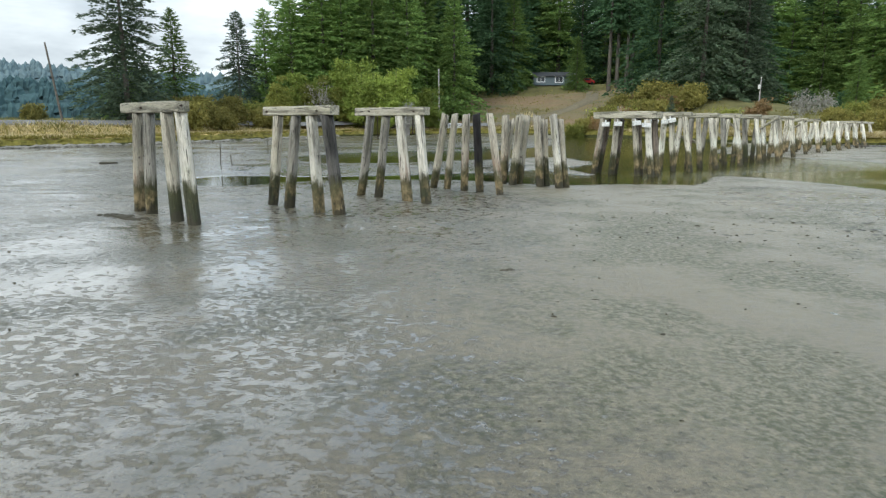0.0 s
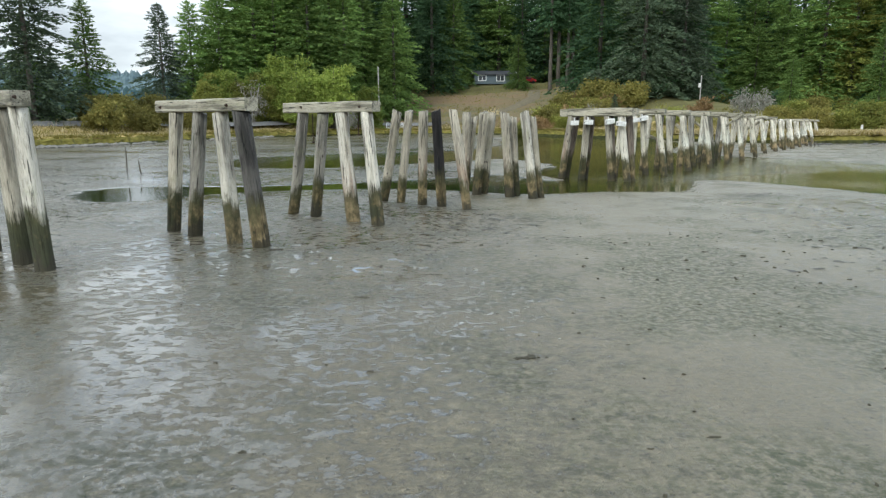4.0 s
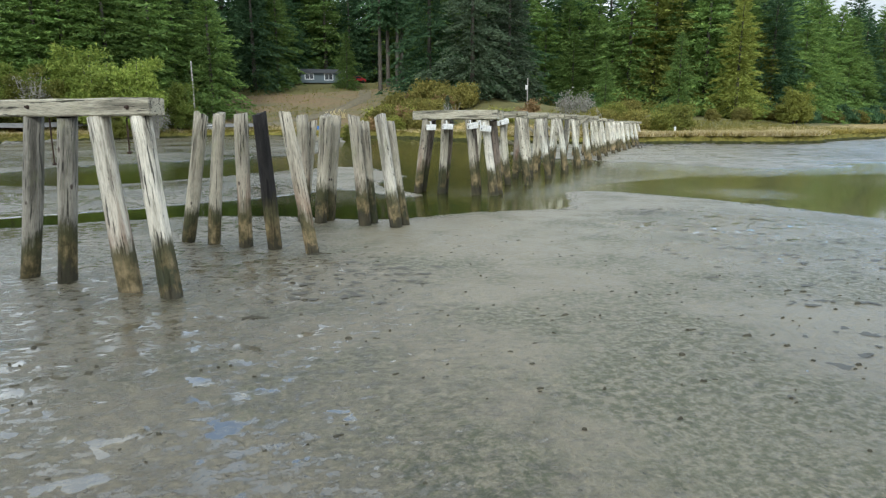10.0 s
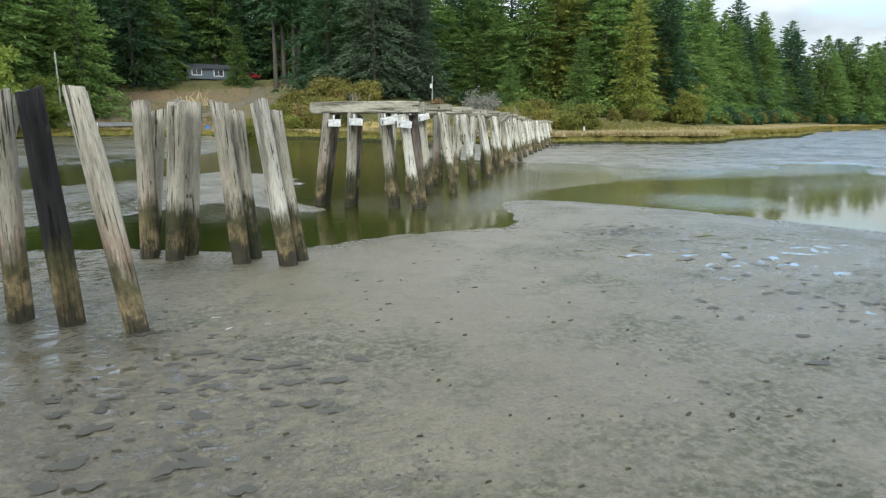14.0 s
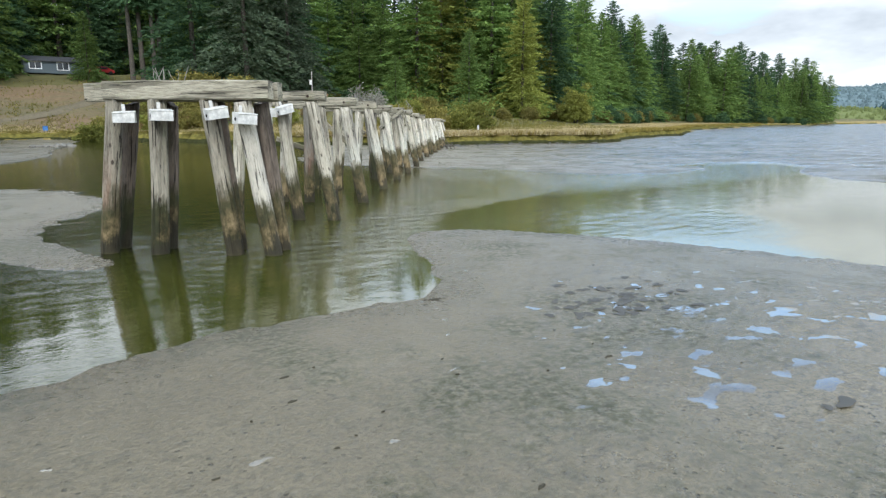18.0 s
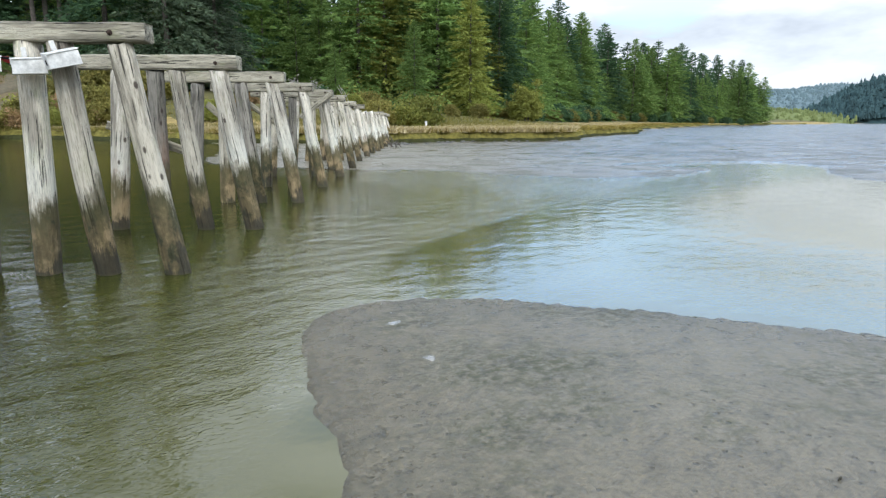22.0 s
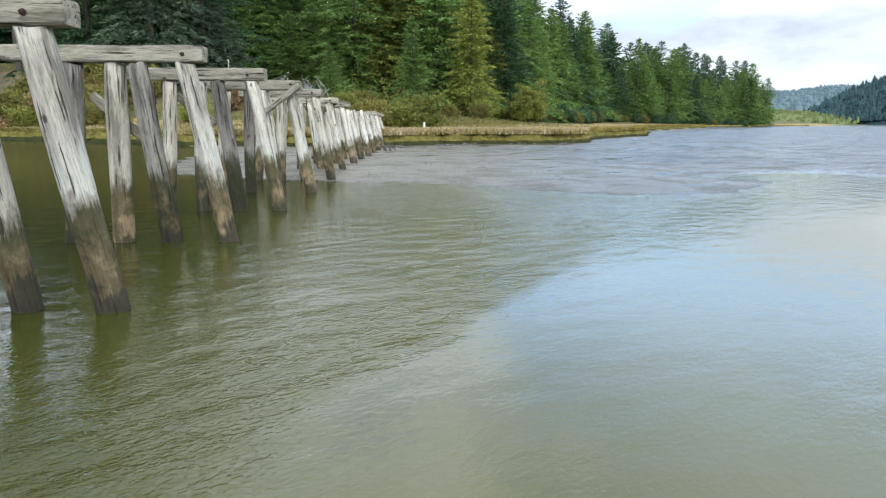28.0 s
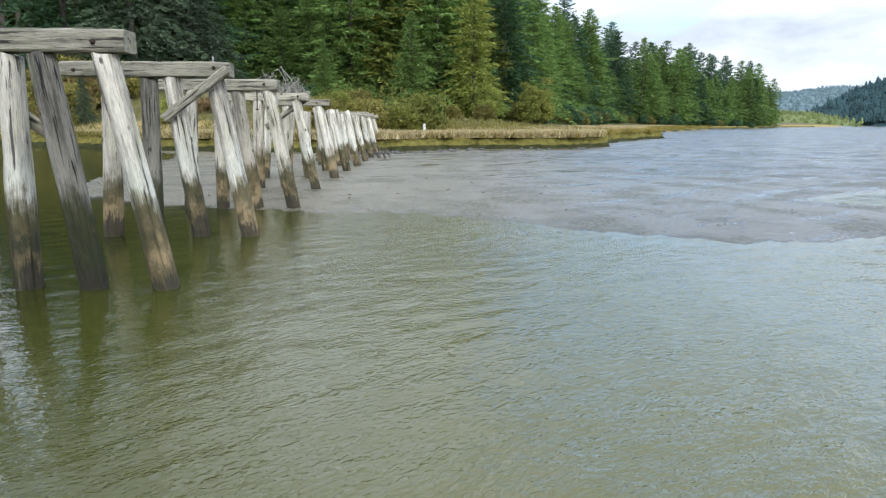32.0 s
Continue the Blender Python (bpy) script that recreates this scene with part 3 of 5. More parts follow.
LAND = BANK + [(3000, 500), (3000, 3000), (-3000, 3000), (-3000, -60)]


def terrain(px, py):
    """Height of the ground, and how far inland each place is."""
    px, py = np.asarray(px, float), np.asarray(py, float)
    wob = (0.07 * waves(px, py, 1.6, 5) + 0.025 * waves(px, py, 0.6, 6)) * (1 + 3 * smooth01(28, 36, py))
    dc = np.where(inside(px, py, CHANNEL), -1, 1) * away(px, py, CHANNEL, True) + wob
    mud = 0.045 * waves(px, py, 5.0, 1) * 0.5 + 0.022 * waves(px, py, 1.1, 2) * 0.5 + 0.008 * waves(px, py, 0.45, 3)
    flat = 0.02 - 0.07 * smooth01(26, 60, np.hypot(px - 2, py - 8))
    streak = smooth01(20, 40, px) * smooth01(10, 28, py)
    flat = flat - 0.045 * streak + mud * (1 - 0.5 * streak)
    z = WATER_Z + 0.015 + (flat - WATER_Z - 0.015) * smooth01(0, 4.5, dc)
    z = np.where(dc < 0.0, WATER_Z + np.maximum(dc * 0.35, -0.6), np.maximum(z, WATER_Z - 0.004 + 0.06 * np.minimum(dc, 0.4)))
    db = np.where(inside(px, py, LAND), 1, -1) * away(px, py, BANK, False) + 1.2 * waves(px, py, 9.0, 8) * 0.5
    hill = smooth01(8, 50, db) * 10.2 * smooth01(-40, -8, px) * (1 - 0.75 * smooth01(24, 60, px))
    hill = hill + smooth01(60, 300, db) * 14 * smooth01(-200, -30, px) + 1.1 * smooth01(5, 13, db) * (1 - smooth01(-25, -5, px))
    land = 0.74 * smooth01(0.6, 2.2, db) + 0.55 * smooth01(2, 22, db) + hill + 0.10 * waves(px, py, 4.0, 9) * smooth01(0.5, 3, db)
    z = np.where(db > -0.2, np.maximum(z, -0.15) * (1 - smooth01(0.4, 1.6, db)) + land, z)
    return z, db


def ground_at(x, y):
    return float(terrain(np.array([x]), np.array([y]))[0][0])


def axis(lo, hi, step, far_lo, far_hi, grow=1.09):
    mid = list(np.arange(lo, hi + 1e-6, step))
    out, s = [], step
    p = lo
    while p > far_lo:
        s *= grow
        p -= s
        out.append(p)
    left = out[::-1]
    out, s, p = [], step, hi
    while p < far_hi:
        s *= grow
        p += s
        out.append(p)
    return np.array(left + mid + out)


def build_ground():
    xs = axis(-5, 18, 0.13, -2500, 3000, 1.04)
    ys = axis(8, 30, 0.13, -900, 3000, 1.04)
    gx, gy = np.meshgrid(xs, ys)
    gz, db = terrain(gx, gy)
    nx, ny = len(xs), len(ys)
    verts = np.stack([gx, gy, gz], -1).reshape(-1, 3)
    i = (np.arange(ny - 1)[:, None] * nx + np.arange(nx - 1)[None, :]).reshape(-1)
    faces = np.stack([i, i + 1, i + 1 + nx, i + nx], -1)
    me = bpy.data.meshes.new("ground")
    me.vertices.add(len(verts))
    me.vertices.foreach_set("co", verts.reshape(-1))
    me.loops.add(len(faces) * 4)
    me.loops.foreach_set("vertex_index", faces.reshape(-1))
    me.polygons.add(len(faces))
    me.polygons.foreach_set("loop_start", np.arange(len(faces)) * 4)
    for m in (MUD, GRASS_GROUND, HILL_GROUND, DIRT):
        me.materials.append(m)
    cx = gx.reshape(-1)[faces].mean(1)
    cy = gy.reshape(-1)[faces].mean(1)
    cd = db.reshape(-1)[faces].mean(1)
    slot = np.where(cd > 16, 2, np.where(cd > 0.9, 1, 0))
    yard = ((cx - 2) / 34) ** 2 + ((cy - 134) / 13) ** 2 < 1
    slot = np.where(yard & (cd > 8), 3, slot)
    me.polygons.foreach_set("material_index", slot.astype(int))
    me.polygons.foreach_set("use_smooth", [True] * len(faces))
    me.update(calc_edges=True)
    me.validate()
    return tagged(new("ground", me), "wet grey-brown tidal mudflat rising to a grassy bank", "ground", kind="structure")


build_ground()
wx0, wx1, wy0, wy1 = -1200, 2500, -800, 300
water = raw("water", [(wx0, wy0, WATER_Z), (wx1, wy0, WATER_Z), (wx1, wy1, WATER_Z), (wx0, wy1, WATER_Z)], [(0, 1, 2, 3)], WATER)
tagged(water, "murky green tidal channel with light ripples", "water", kind="structure")



def turf_edge():
    """The undercut turf edge of the bank: a ragged lip with a mossy face."""
    pts = []
    for (x0, y0), (x1, y1) in zip(BANK[1:], BANK[2:-2]):
        n = max(2, int(math.hypot(x1 - x0, y1 - y0) / 0.6))
        nx, ny = -(y1 - y0), (x1 - x0)
        ln = math.hypot(nx, ny)
        pts += [(x0 + (x1 - x0) * k / n, y0 + (y1 - y0) * k / n, nx / ln, ny / ln) for k in range(n)]
    p = np.array(pts)
    for _ in range(6):
        p[1:-1, 2:] = (p[:-2, 2:] + p[1:-1, 2:] + p[2:, 2:]) / 3
        p[1:-1, :2] = (p[:-2, :2] + 2 * p[1:-1, :2] + p[2:, :2]) / 4
    px, py = p[:, 0], p[:, 1]
    shift = -0.6 * waves(px, py, 9.0, 8) + 0.35 * waves(px, py, 2.3, 14)
    tall = 1 + 0.18 * waves(px, py, 3.1, 15)
    prof = [(-0.55, -0.30), (-0.30, 0.02), (-0.12, 0.22), (0.05, 0.45), (0.12, 0.62), (0.30, 0.76), (0.8, 0.82), (1.6, 0.84), (2.6, 0.70)]
    rng = np.random.default_rng(17)
    rows = []
    for d, z in prof:
        off = d + shift + rng.normal(0, 0.05, len(px))
        rows.append(np.column_stack([px + p[:, 2] * off, py + p[:, 3] * off, z * np.where(z > 0, tall, 1) + rng.normal(0, 0.03, len(px))]))
    n = len(px)
    verts = np.concatenate(rows)
    faces = [(j * n + i, j * n + i + 1, (j + 1) * n + i + 1, (j + 1) * n + i) for j in range(len(prof) - 1) for i in range(n - 1)]
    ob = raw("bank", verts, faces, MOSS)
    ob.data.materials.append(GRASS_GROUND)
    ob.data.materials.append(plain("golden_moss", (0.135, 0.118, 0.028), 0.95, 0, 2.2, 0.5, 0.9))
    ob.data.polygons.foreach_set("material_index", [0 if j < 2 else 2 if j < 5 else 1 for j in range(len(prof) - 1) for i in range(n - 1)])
    return tagged(ob, "ragged turf bank with a dark mossy face", "bank", kind="structure")


turf_edge()

# ---- the trestle ----
U = Vector((0.579, 0.815, 0)).normalized()
V = Vector((-U.y, U.x, 0))


def log_mesh(length, r0, r1, rng, sides=18, rings=12, slant=0.05, checks=3):
    """A tapered log along z from 0, uneven, with long drying checks and a rough sawn top."""
    ph = [rng.uniform(0, 6.28) for _ in range(6)]
    deep = [rng.uniform(0, 6.28) for _ in range(checks)]
    verts, faces = [], []
    tilt = (rng.uniform(-slant, slant), rng.uniform(-slant, slant))
    bow = rng.uniform(-0.03, 0.03)
    for j in range(rings + 1):
        k = j / rings
        r = r0 + (r1 - r0) * k
        for i in range(sides):
            a = 6.2832 * i / sides
            e = 1 + 0.035 * math.sin(2 * a + ph[0] + k * 1.5) + 0.03 * math.sin(3 * a + ph[1]) + 0.02 * math.sin(7 * a + ph[2] + 2 * k) + 0.03 * math.sin(9 * k + ph[3])
            for d in deep:
                gap = abs((a - d - 0.15 * math.sin(3 * k + ph[4]) + 3.1416) % 6.2832 - 3.1416)
                if gap < 0.22:
                    e -= 0.16 * (0.35 + 0.65 * k)
            z = length * k
            if j == rings:
                z += tilt[0] * math.cos(a) + tilt[1] * math.sin(a) + rng.uniform(-0.015, 0.015)
            verts.append((r * e * math.cos(a) + bow * math.sin(3.14 * k), r * e * math.sin(a), z))
    for j in range(rings):
        for i in range(sides):
            n1 = (i + 1) % sides
            faces.append((j * sides + i, j * sides + n1, (j + 1) * sides + n1, (j + 1) * sides + i))
    top = len(verts)
    verts.append((bow * 0.0, 0, length - 0.015))
    for i in range(sides):
        faces.append((rings * sides + i, rings * sides + (i + 1) % sides, top))
    return verts, faces


def along(a, b):
    """The pose that carries local z from a towards b."""
    q = (b - a).to_track_quat('Z', 'Y')
    return Matrix.LocRotScale(a, q, None)


def beam_mesh(length, depth, height, rng, cuts=10):
    """A sawn timber along local z with worn arrises and chewed ends."""
    verts, faces = [], []
    prof = []
    hw, hh, c = depth / 2, height / 2, 0.022
    for sx, sy in ((1, 1), (-1, 1), (-1, -1), (1, -1)):
        if sx * sy > 0:
            prof += [(sx * hw, sy * (hh - c)), (sx * (hw - c), sy * hh)]
        else:
            prof += [(sx * (hw - c), sy * hh), (sx * hw, sy * (hh - c))]
    m = len(prof)
    for j in range(cuts + 1):
        k = j / cuts
        wear = rng.uniform(0.985, 1.0) if 0 < j < cuts else rng.uniform(0.94, 0.97)
        for x, y in prof:
            verts.append((x * wear + rng.uniform(-0.006, 0.006), y * wear + rng.uniform(-0.006, 0.006), length * k + rng.uniform(-0.012, 0.012)))
    for j in range(cuts):
        for i in range(m):
            n1 = (i + 1) % m
            faces.append((j * m + i, j * m + n1, (j + 1) * m + n1, (j + 1) * m + i))
    faces.append(tuple(reversed(range(m))))
    faces.append(tuple(range(cuts * m, cuts * m + m)))
    return verts, faces


def pile(parent, o, s0, s1, top, r, rng, material=PILE, back=0.0, lean=0.0, label=""):
    """One pile of a bent: foot at s0 and head at s1 along the bent."""
    foot = o + V * s0 + U * back
    head = o + V * s1 + U * (back + lean)
    head.z = top
    foot.z = 0.0
    way = head - foot
    foot = foot - way * (0.75 / way.z)
    vs, fs = log_mesh((head - foot).length, r * 1.02, r * 0.96, rng, checks=rng.choice([1, 2, 2, 3]))
    ob = raw("post", vs, fs, material, parent, True)
    ob.matrix_basis = parent.matrix_basis.inverted() @ along(foot, head) @ pose(0, 0, 0, 0, 0, rng.uniform(0, 360))
    if label:
        tagged(ob, label)
    return ob


def cap(parent, o, sa, sb, bottom, top, rng, back=0.0, depth=0.30, label=""):
    a = o + V * sa + U * back
    b = o + V * sb + U * back
    a.z = b.z = (bottom + top) / 2
    vs, fs = beam_mesh((b - a).length, depth, top - bottom, rng)
    ob = raw("cap", vs, fs, CAP, parent)
    q = Matrix((U.cross(Vector((0, 0, 1))) * 0 + U, Vector((0, 0, 1)), V)).transposed().to_4x4()
    ob.matrix_basis = parent.matrix_basis.inverted() @ Matrix.Translation(a) @ q
    if label:
        tagged(ob, label)
    return ob


def bolt(parent, at, rng):
    bm = bmesh.new()
    bmesh.ops.create_cone(bm, cap_ends=True, segments=8, radius1=0.034, radius2=0.03, depth=0.018)
    bmesh.ops.create_cone(bm, cap_ends=True, segments=6, radius1=0.02, radius2=0.018, depth=0.03, matrix=pose(0, 0, 0.025))
    ob = part("bolt", bm, RUST, parent)
    ob.matrix_basis = parent.matrix_basis.inverted() @ Matrix.LocRotScale(at, (-U).to_track_quat('Z', 'Y'), None)
    return ob


FAN = [(0.0, 0.33), (0.85, 1.07), (2.2, 1.85), (3.1, 2.55)]
NARROW = [(-0.1, 0.35), (0.75, 1.05), (1.5, 1.42), (2.25, 2.02)]


def bent(x, y, feet, top, cap_span, label, seed, materials=(), cap_h=0.27, bolts=(0.35, 2.5), r=0.150, ragged=0.0):
    rng = random.Random(seed)
    o = Vector((x, y, 0))
    th = empty("trestle_bent", (x, y, 0))
    for k, (s0, s1) in enumerate(feet):
        material = materials[k] if k < len(materials) else rng.choice([WET_PILE, WET_PILE, WET_PALE])
        pile(th, o, s0, s1, top - rng.uniform(0, ragged), r * rng.uniform(0.93, 1.07), rng, material, lean=rng.uniform(-0.04, 0.04))
    if cap_span:
        cap(th, o, cap_span[0], cap_span[1], top, top + cap_h, rng)
        for s in bolts:
            p = o + V * (s + rng.uniform(-0.1, 0.1)) - U * 0.155
            p.z = top + cap_h * rng.uniform(0.4, 0.6)
            bolt(th, p, rng)
    return tagged(th, label, "trestle bent", "bents of the old trestle")


GREY4 = "weathered timber pile bent with its cap beam standing in mud"
WET4 = "bleached timber pile bent with cap beam standing in water"
bent(-6.57, 7.35, [(0.45, 0.75), (1.35, 1.45), (2.85, 2.5), (3.65, 3.2)], 2.62, (0.55, 3.95), GREY4, 1, (PALE_PILE, PILE, SOOTY_PILE, PILE), 0.26)
bent(-3.97, 9.48, [(0.0, 0.33), (0.86, 1.07), (2.26, 1.78), (3.16, 2.6)], 2.57, (0.05, 3.2), GREY4, 2, (CHARRED, PALE_PILE, SOOTY_PILE, PILE), 0.24, (0.5, 3.0))
bent(-2.12, 12.24, [(0.0, 0.29), (0.82, 1.08), (2.2, 1.8), (3.1, 2.5)], 2.58, (0.0, 3.1), GREY4, 3, (PALE_PILE, PALE_PILE, SOOTY_PILE, SOOTY_PILE), 0.25, (0.3, 2.4))
bent(-0.13, 14.94, [(-0.05, 0.41), (0.81, 0.98), (1.53, 1.46), (2.34, 1.95), (3.08, 2.43)], 2.65, None,
     "row of five weathered piles without a cap, one blackened", 4, (PILE, DARK_PILE, PILE, PILE, PILE), r=0.130)


def double_bent(x, y, front, rear, top, seed, label, caps, rear_material):
    rng = random.Random(seed)
    o = Vector((x, y, 0))
    th = empty("trestle_bent", (x, y, 0))
    for k, (s0, s1) in enumerate(front):
        pile(th, o, s0, s1, top, 0.15, rng, PALE_PILE if k == 0 else PILE)
    for k, (s0, s1, drop) in enumerate(rear):
        pile(th, o, s0, s1, top - drop, 0.14, rng, rear_material, back=0.48)
    for sa, sb, back, lo, hi in caps:
        cap(th, o, sa, sb, lo, hi, rng, back)
    return tagged(th, label, "trestle bent", "bents of the old trestle")


double_bent(2.06, 17.99, [(0.08, 0.45), (0.96, 1.19), (2.25, 1.98), (2.8, 2.69)], [(0.08, 0.46, 0.14), (1.0, 1.18, 0.14), (2.28, 1.98, 0.0), (3.1, 2.73, 0.14)],
            2.63, 5, "double row of capless weathered piles at the water's edge", [], PILE)
double_bent(6.52, 24.19, [(0.06, 0.45), (0.76, 1.04), (2.12, 1.93), (3.03, 2.68)], [(0.05, 0.3, 0.03), (0.86, 1.09, 0.03), (2.19, 1.94, 0.03), (3.06, 2.65, 0.03)],
            2.54, 6, "double pile bent with two heavy cap beams in the channel", [(-0.05, 2.8, 0.0, 2.55, 2.87), (-0.1, 3.35, 0.36, 2.53, 2.86)], RED_PILE)
bent(8.85, 27.5, NARROW, 2.66, (0.0, 2.65), WET4, 7, (WET_PILE, WET_PILE, WET_PALE, WET_PILE), 0.22)
bent(10.85, 30.2, NARROW, 2.61, (0.0, 2.9), WET4, 8, (WET_PALE, WET_PILE, SOOTY_PILE, WET_PALE), 0.24)
bent(13.0, 33.25, NARROW, 2.62, (0.05, 3.0), WET4, 9, (WET_PALE, SOOTY_PILE, WET_PILE, SOOTY_PILE), 0.24)
bent(15.1, 36.2, NARROW, 2.58, (0.05, 2.9), WET4, 10, (WET_PALE, SOOTY_PILE, WET_PALE, WET_PILE), 0.25)
bent(17.2, 39.1, NARROW, 2.56, (0.05, 2.8), WET4, 11, (WET_PALE, WET_PALE, SOOTY_PILE, WET_PILE), 0.25)
bent(19.3, 42.05, NARROW, 2.52, (0.1, 2.7), WET4, 12, (WET_PILE, WET_PILE, WET_PILE, WET_PALE), 0.25)
for k in range(2, 10):
    o = Vector((17.15, 39.15, 0)) + U * 3.58 * k
    bare = k in (4, 5, 6)
    bent(o.x, o.y, NARROW, 2.5 - 0.04 * k + (0.12 if bare else 0), None if bare else (0.0, 2.5), WET4 if not bare else
         "bleached capless timber piles standing in mud", 20 + k, (WET_PALE,), 0.22, ragged=0.25 if bare else 0.0)

# ---- trees ----


def leaf_quads(points, dirs, sizes, rng, stretch=1.6):
    """Small bent two-triangle leaves at points, along dirs."""
    n = len(points)
    side = np.cross(dirs, rng.normal(size=(n, 3)))
    side /= np.linalg.norm(side, axis=1)[:, None] + 1e-9
    a = points - dirs * (sizes * stretch * 0.5)[:, None] + side * (sizes * 0.5)[:, None]
    b = points - dirs * (sizes * stretch * 0.4)[:, None] - side * (sizes * 0.5)[:, None]
    c = points + dirs * (sizes * stretch * 0.6)[:, None]
    verts = np.stack([a, b, c], 1).reshape(-1, 3)
    faces = [(3 * i, 3 * i + 1, 3 * i + 2) for i in range(n)]
    return verts, faces


def trunk_mesh(h, r, sides=8, rings=6):
    verts, faces = [], []
    for j in range(rings + 1):
        k = j / rings
        rr = r * (1 - k) ** 0.8 + 0.03
        for i in range(sides):
            a = 6.2832 * i / sides
            e = 1 + 0.1 * math.sin(3 * a + j)
            verts.append((rr * e * math.cos(a), rr * e * math.sin(a), -0.6 + (h + 0.4) * k))
    for j in range(rings):
        for i in range(sides):
            n1 = (i + 1) % sides
            faces.append((j * sides + i, j * sides + n1, (j + 1) * sides + n1, (j + 1) * sides + i))
    return verts, faces


def conifer(h, spread, bare, needle, seed, label, density=1.0, leaf=0.34, droop=0.30, limbs=300):
    """A fir: straight trunk, many limbs at all heights that rise near the tip and sag lower down, and ragged needle sprays."""
    rng = np.random.default_rng(seed)
    th = empty("conifer_tree")
    vs, fs = trunk_mesh(h, h * 0.013)
    raw("trunk", vs, fs, BARK, th, True)
    pts, dirs, sizes = [], [], []
    lobe = rng.uniform(0, 6.28, 4)
    for i in range(limbs):
        k = (i + rng.uniform(0, 1)) / limbs
        k = k ** 0.92
        z = h * (bare + (0.985 - bare) * k)
        a = i * 2.39996 + rng.uniform(-0.5, 0.5)
        reach = spread * (1 - k) ** 0.62 * (0.6 + 0.4 * min(1, k * 6 + 0.2)) * (1 + 0.14 * math.sin(z * 0.55 + lobe[0]) + 0.10 * math.sin(z * 1.3 + lobe[3]))
        ln = reach * rng.uniform(0.6, 1.12) * (1 + 0.2 * math.sin(2 * a + lobe[1] + z * 0.2) + 0.14 * math.sin(3 * a + lobe[2])) + 0.35
        rise = -0.22 + 0.85 * k * k + rng.normal(0, 0.10)
        m = max(7, int(ln * 9.5 * density))
        t = rng.uniform(0.1, 1, m) ** 0.8
        lat = rng.normal(0, 0.15, m) * ln * (1.15 - 0.55 * t)
        hang = np.abs(rng.normal(0, 0.22, m)) * (0.6 + 0.12 * ln)
        x = np.cos(a) * ln * t - np.sin(a) * lat
        y = np.sin(a) * ln * t + np.cos(a) * lat
        pts.append(np.stack([x, y, z + rise * ln * t - droop * ln * t ** 2.2 * (1 - 0.7 * k) - hang + 0.12 * ln * np.maximum(t - 0.75, 0)], 1))
        fan = lat / (0.2 * ln + 0.1)
        d = np.stack([np.cos(a) - np.sin(a) * fan + rng.normal(0, 0.35, m), np.sin(a) + np.cos(a) * fan + rng.normal(0, 0.35, m), -0.45 + 0.7 * k + rng.normal(0, 0.35, m)], 1)
        dirs.append(d / np.linalg.norm(d, axis=1)[:, None])
        sizes.append(rng.uniform(0.55, 1.3, m) * leaf * (0.75 + 0.25 * (1 - k)))
    m = 14
    pts.append(np.stack([rng.normal(0, 0.10, m), rng.normal(0, 0.10, m), h * rng.uniform(0.95, 1.0, m)], 1))
    dirs.append(np.tile([0.1, 0.0, 0.99], (m, 1)))
    sizes.append(np.full(m, leaf * 0.7))
    pv, pf = leaf_quads(np.concatenate(pts), np.concatenate(dirs), np.concatenate(sizes), rng, 2.3)
    raw("crown", pv, pf, needle, th)
    return tagged(th, label, "conifer", "trees of the shore forest")


def bush(w, h, needle, seed, label, name="bush", leaf=0.22, count=1500, stems=7, bark=BARK, trunk=0.0):
    """A shrub or small tree: forking stems and many small leaves in uneven clumps."""
    rng = np.random.default_rng(seed)
    th = empty(name)
    clumps = []
    for _ in range(stems):
        bm = bmesh.new()
        a, lean = rng.uniform(0, 6.283), rng.uniform(0.1, 0.9)
        tip = Vector((math.cos(a) * w * 0.4 * lean, math.sin(a) * w * 0.4 * lean, h * rng.uniform(0.55, 0.95)))
        base = Vector((math.cos(a) * w * 0.05, math.sin(a) * w * 0.05, -0.3 + trunk * 0.0))
        r = 0.02 + h * 0.012
        bmesh.ops.create_cone(bm, cap_ends=False, segments=5, radius1=r, radius2=r * 0.3, depth=(tip - base).length,
                              matrix=along(base, tip) @ pose(0, 0, (tip - base).length / 2))
        part("stem", bm, bark, th)
        for f in (0.55, 0.8, 1.0):
            c = base.lerp(tip, f)
            clumps.append((c + Vector(rng.normal(0, w * 0.07, 3)), w * rng.uniform(0.12, 0.24)))
    for _ in range(stems * 5):
        a, q = rng.uniform(0, 6.283), rng.uniform(0, 1) ** 0.5
        zz = h * (trunk + (0.85 - trunk) * rng.uniform(0.05, 1) * (1 - 0.45 * q))
        clumps.append((Vector((math.cos(a) * w * 0.42 * q, math.sin(a) * w * 0.42 * q, zz)), w * rng.uniform(0.08, 0.17)))
    pts = []
    per = max(4, count // len(clumps))
    for c, r in clumps:
        d = rng.normal(size=(per, 3))
        d /= np.linalg.norm(d, axis=1)[:, None]
        p = np.array(c)[None] + d * (r * rng.uniform(0.15, 1.35, per) ** 0.7)[:, None] * np.array([1, 1, 0.75])
        p[:, 2] = np.maximum(p[:, 2], 0.03)
        pts.append(p)
    pts = np.concatenate(pts)
    dirs = rng.normal(size=pts.shape)
    dirs /= np.linalg.norm(dirs, axis=1)[:, None]
    pv, pf = leaf_quads(pts, dirs, rng.uniform(0.6, 1.3, len(pts)) * leaf, rng, 1.7)
    raw("crown", pv, pf, needle, th)
    return tagged(th, label, "bush", "shrubs along the bank")


